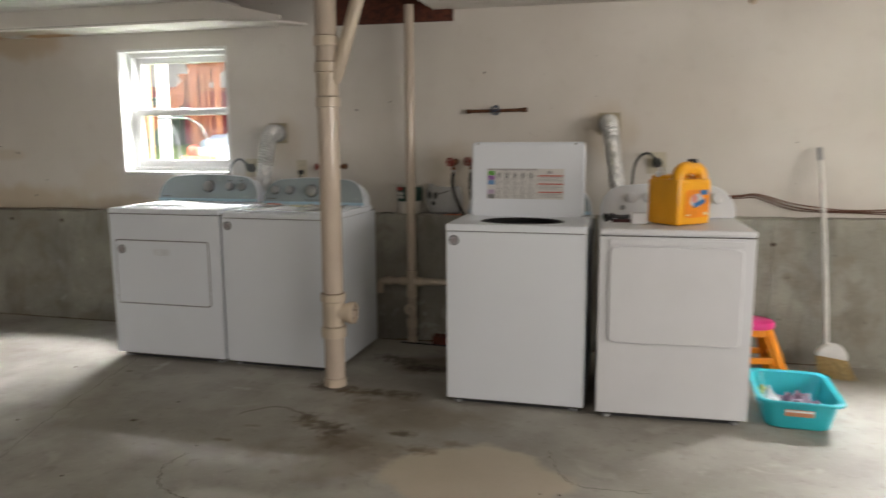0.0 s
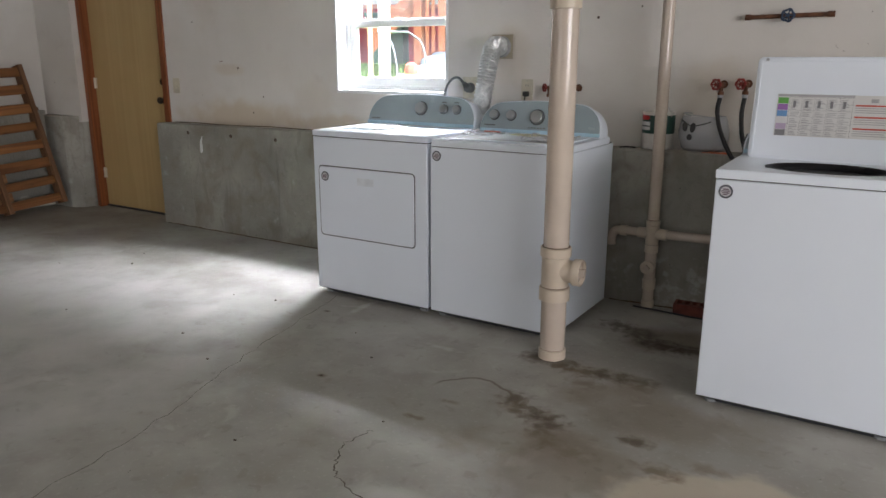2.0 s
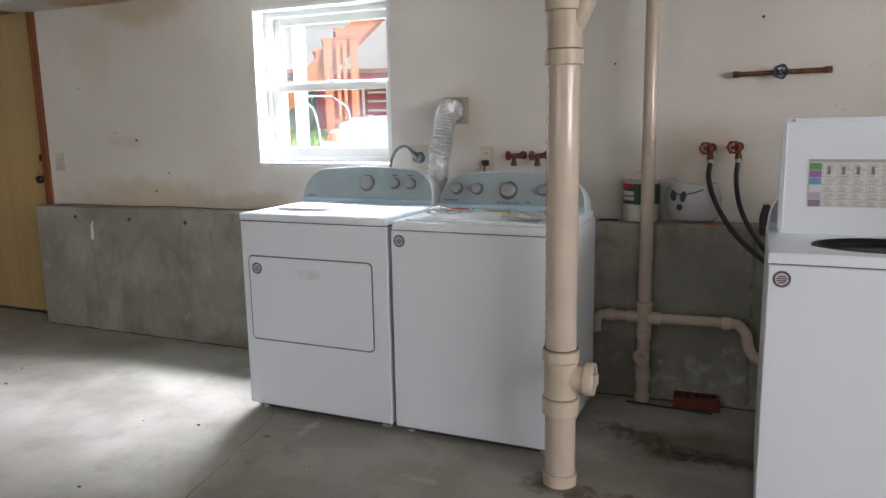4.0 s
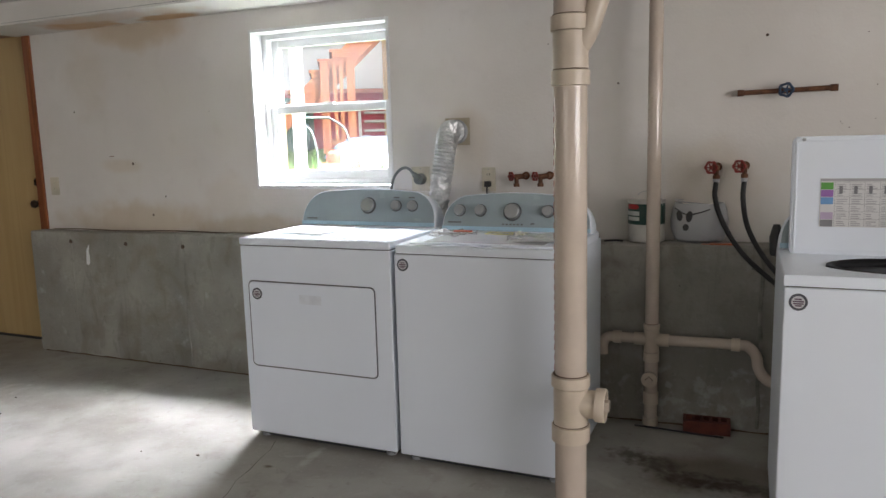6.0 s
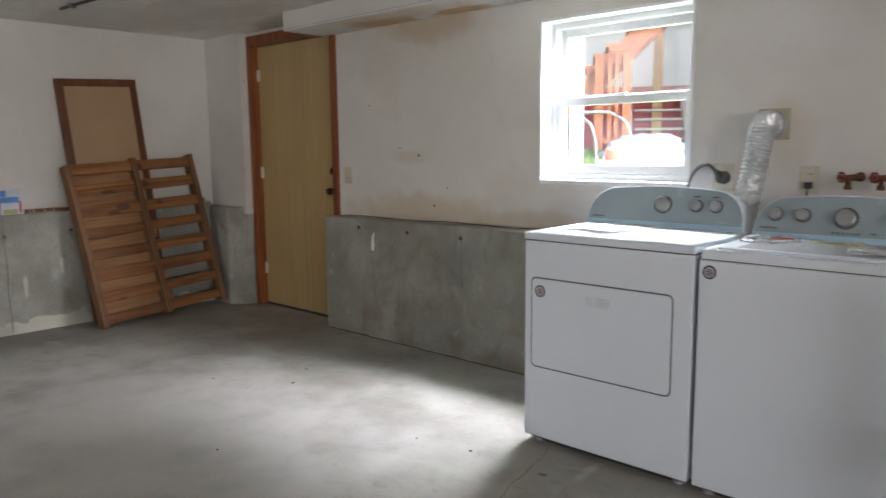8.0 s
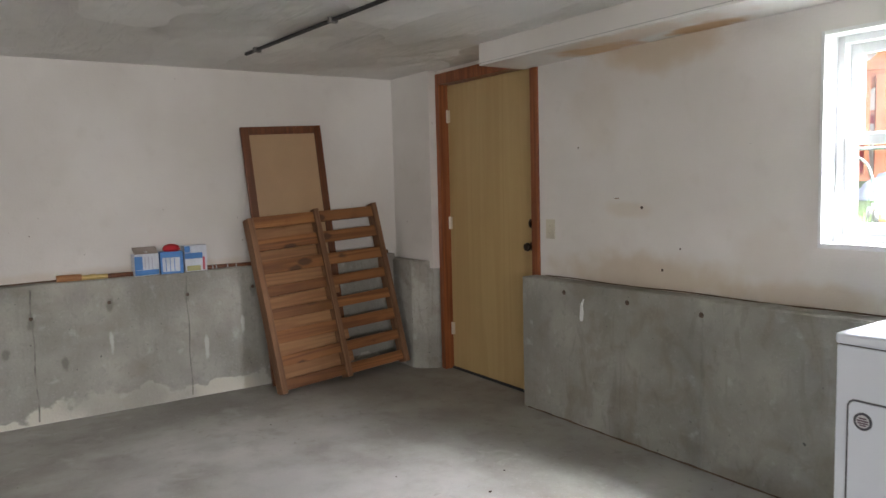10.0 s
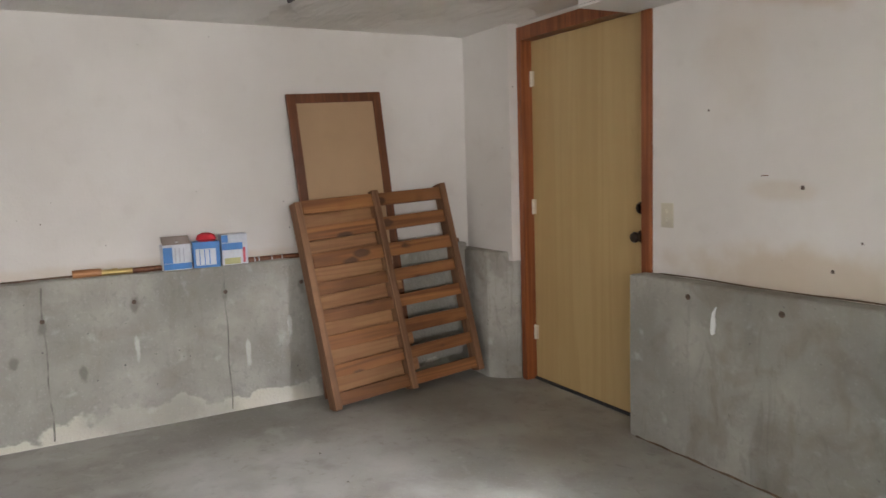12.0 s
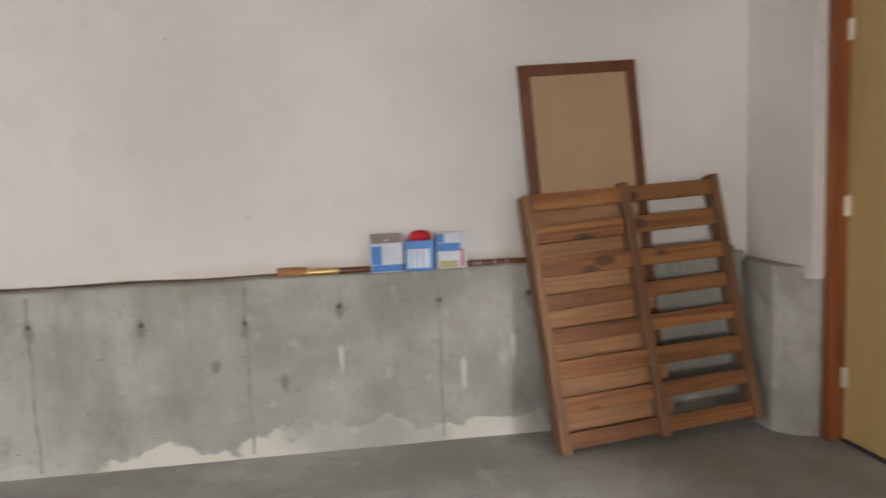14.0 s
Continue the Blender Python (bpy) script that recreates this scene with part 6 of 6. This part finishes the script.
post = thing("porch_post", "tan wooden porch post before the red wall", "post", pose(-8.35, 15.35, 1.2, 0, 0, 30))
part("post", box(-0.09, 0.09, -0.09, 0.09, 0, 3.6, 0.006), wood("tan_post", (0.46, 0.27, 0.12), (0.60, 0.38, 0.19), "z", 0.7), post)
part("post_cap", box(-0.12, 0.12, -0.12, 0.12, 3.6, 3.66, 0.006), SIDING, post)

steps = thing("yard_steps", "weathered grey wooden steps in the yard", "steps", pose(-5.75, 10.35, 1.2, 0, 0, 30))
GREYWOOD = wood("weathered_grey", (0.30, 0.27, 0.24), (0.44, 0.40, 0.36), "x", 0.8)
for i in range(4):
    part("tread", box(-0.33, 0.33, 0.20 * i, 0.20 * i + 0.22, 0.13 + 0.13 * i, 0.16 + 0.13 * i, 0.003), GREYWOOD, steps)
for x in (-0.37, 0.33):
    part("side_board", moved(slab([(0, 0.0), (0.25, 0.0), (0.95, 0.6), (0.95, 0.72), (0.70, 0.72), (0, 0.2)], 0, 0.04), Matrix.Translation((x, 0, 0)) @ Matrix.Rotation(radians(90), 4, "Z")), GREYWOOD, steps)

corner_post = thing("white_post", "white painted post with a brown board outside the window", "post", pose(-4.52, 6.38, 1.0, 0, 0, 34))
part("post", box(-0.03, 0.07, -0.05, 0.05, 0, 2.6, 0.004), SIDING, corner_post)
part("board", box(-0.125, -0.085, -0.03, 0.03, 0, 2.6, 0.004), wood("brown_board", (0.30, 0.19, 0.10), (0.42, 0.28, 0.16), "z", 0.7), corner_post)

mower = thing("lawn_mower", "small push lawn mower with bent tube handles on the grass", "mower", pose(-3.97, 5.99, ground_z(5.99), 0, 0, 31.8))
STEEL = plain("grey_steel_tube", (0.10, 0.11, 0.12), 0.4, 0.6)
for x, dx in ((-0.13, -0.12), (0.115, -0.12)):
    part("handle_tube", tube([(x + 0.04, 0.0, 0.04), (x + 0.03, 0.0, 0.20), (x, 0.0, 0.33), (x + dx * 0.4, 0.02, 0.385), (x + dx, 0.05, 0.43)], 0.008, 10, 6), STEEL, mower)
part("cross_tube", tube([(-0.25, 0.05, 0.43), (-0.1, 0.06, 0.432), (0.0, 0.05, 0.43)], 0.010, 8, 4), STEEL, mower)
part("deck", prism([(-0.08, 0.0), (0.2, 0.0), (0.2, 0.35), (-0.08, 0.35)], 0.04, 0.10, 0.015), plain("mower_orange", (0.50, 0.16, 0.06), 0.5), mower, "orange deck")
part("engine", lathe([(0.05, 0.10), (0.055, 0.12), (0.05, 0.17), (0.03, 0.19), (0.01, 0.195)], 18, (0.02, 0.12)), plain("engine_red", (0.55, 0.05, 0.03), 0.4), mower, "red engine cover")
for x in (-0.09, 0.21):
    for y in (0.03, 0.32):
        part("wheel", moved(lathe([(0.045, -0.012), (0.055, -0.008), (0.055, 0.008), (0.045, 0.012)], 18), pose(x, y, 0.055, 0, 90, 0)), BLACK, mower)


def heap(name, x, y, rx, ry, rz, colour, seed, label, category):
    g = bmesh.new()
    bmesh.ops.create_icosphere(g, subdivisions=4, radius=1.0)
    for q in g.verts:
        n = q.co.normalized()
        k = 1 + 0.30 * noise.noise(n * 1.7 + Vector((seed, 0, 0))) + 0.14 * noise.noise(n * 5 + Vector((0, seed, 0))) + 0.05 * noise.noise(n * 14)
        q.co = Vector((x + n.x * rx * k, y + n.y * ry * k, ground_z(y) - 0.02 + max(0.0, n.z * rz * k)))
    single(name, g, plain(name + "_cover", colour, 0.5, vary=0.15, scale=5, bump=0.3), label, category, sharp=70)


heap("tarp_pile", -4.15, 6.75, 0.36, 0.32, 0.15, (0.50, 0.55, 0.62), 3, "pale blue-grey tarp thrown over a low pile", "tarp")
heap("tarp_pile", -3.45, 6.55, 0.36, 0.32, 0.14, (0.52, 0.54, 0.52), 8, "off-white tarp heap on the lawn", "tarp")
heap("tarp_pile", -4.75, 8.0, 0.42, 0.40, 0.22, (0.34, 0.42, 0.55), 5, "dull blue covered pile", "tarp")
bin_ = thing("trash_cart", "dark green wheeled trash cart on the lawn", "trash cart", pose(-6.35, 8.95, ground_z(8.9), 0, 0, 32))
part("cart_body", moved(prism([(-0.22, -0.25), (0.22, -0.25), (0.26, 0.28), (-0.26, 0.28)], 0.03, 0.60, 0.02), Matrix()), plain("cart_green", (0.03, 0.09, 0.07), 0.5), bin_)
part("cart_lid", prism([(-0.27, -0.30), (0.27, -0.30), (0.28, 0.30), (-0.28, 0.30)], 0.602, 0.65, 0.015), bpy.data.materials["cart_green"], bin_)
for x in (-0.24, 0.24):
    part("wheel", moved(lathe([(0.07, -0.02), (0.085, -0.015), (0.085, 0.015), (0.07, 0.02)], 18), pose(x, 0.25, 0.085, 0, 90, 0)), BLACK, bin_)
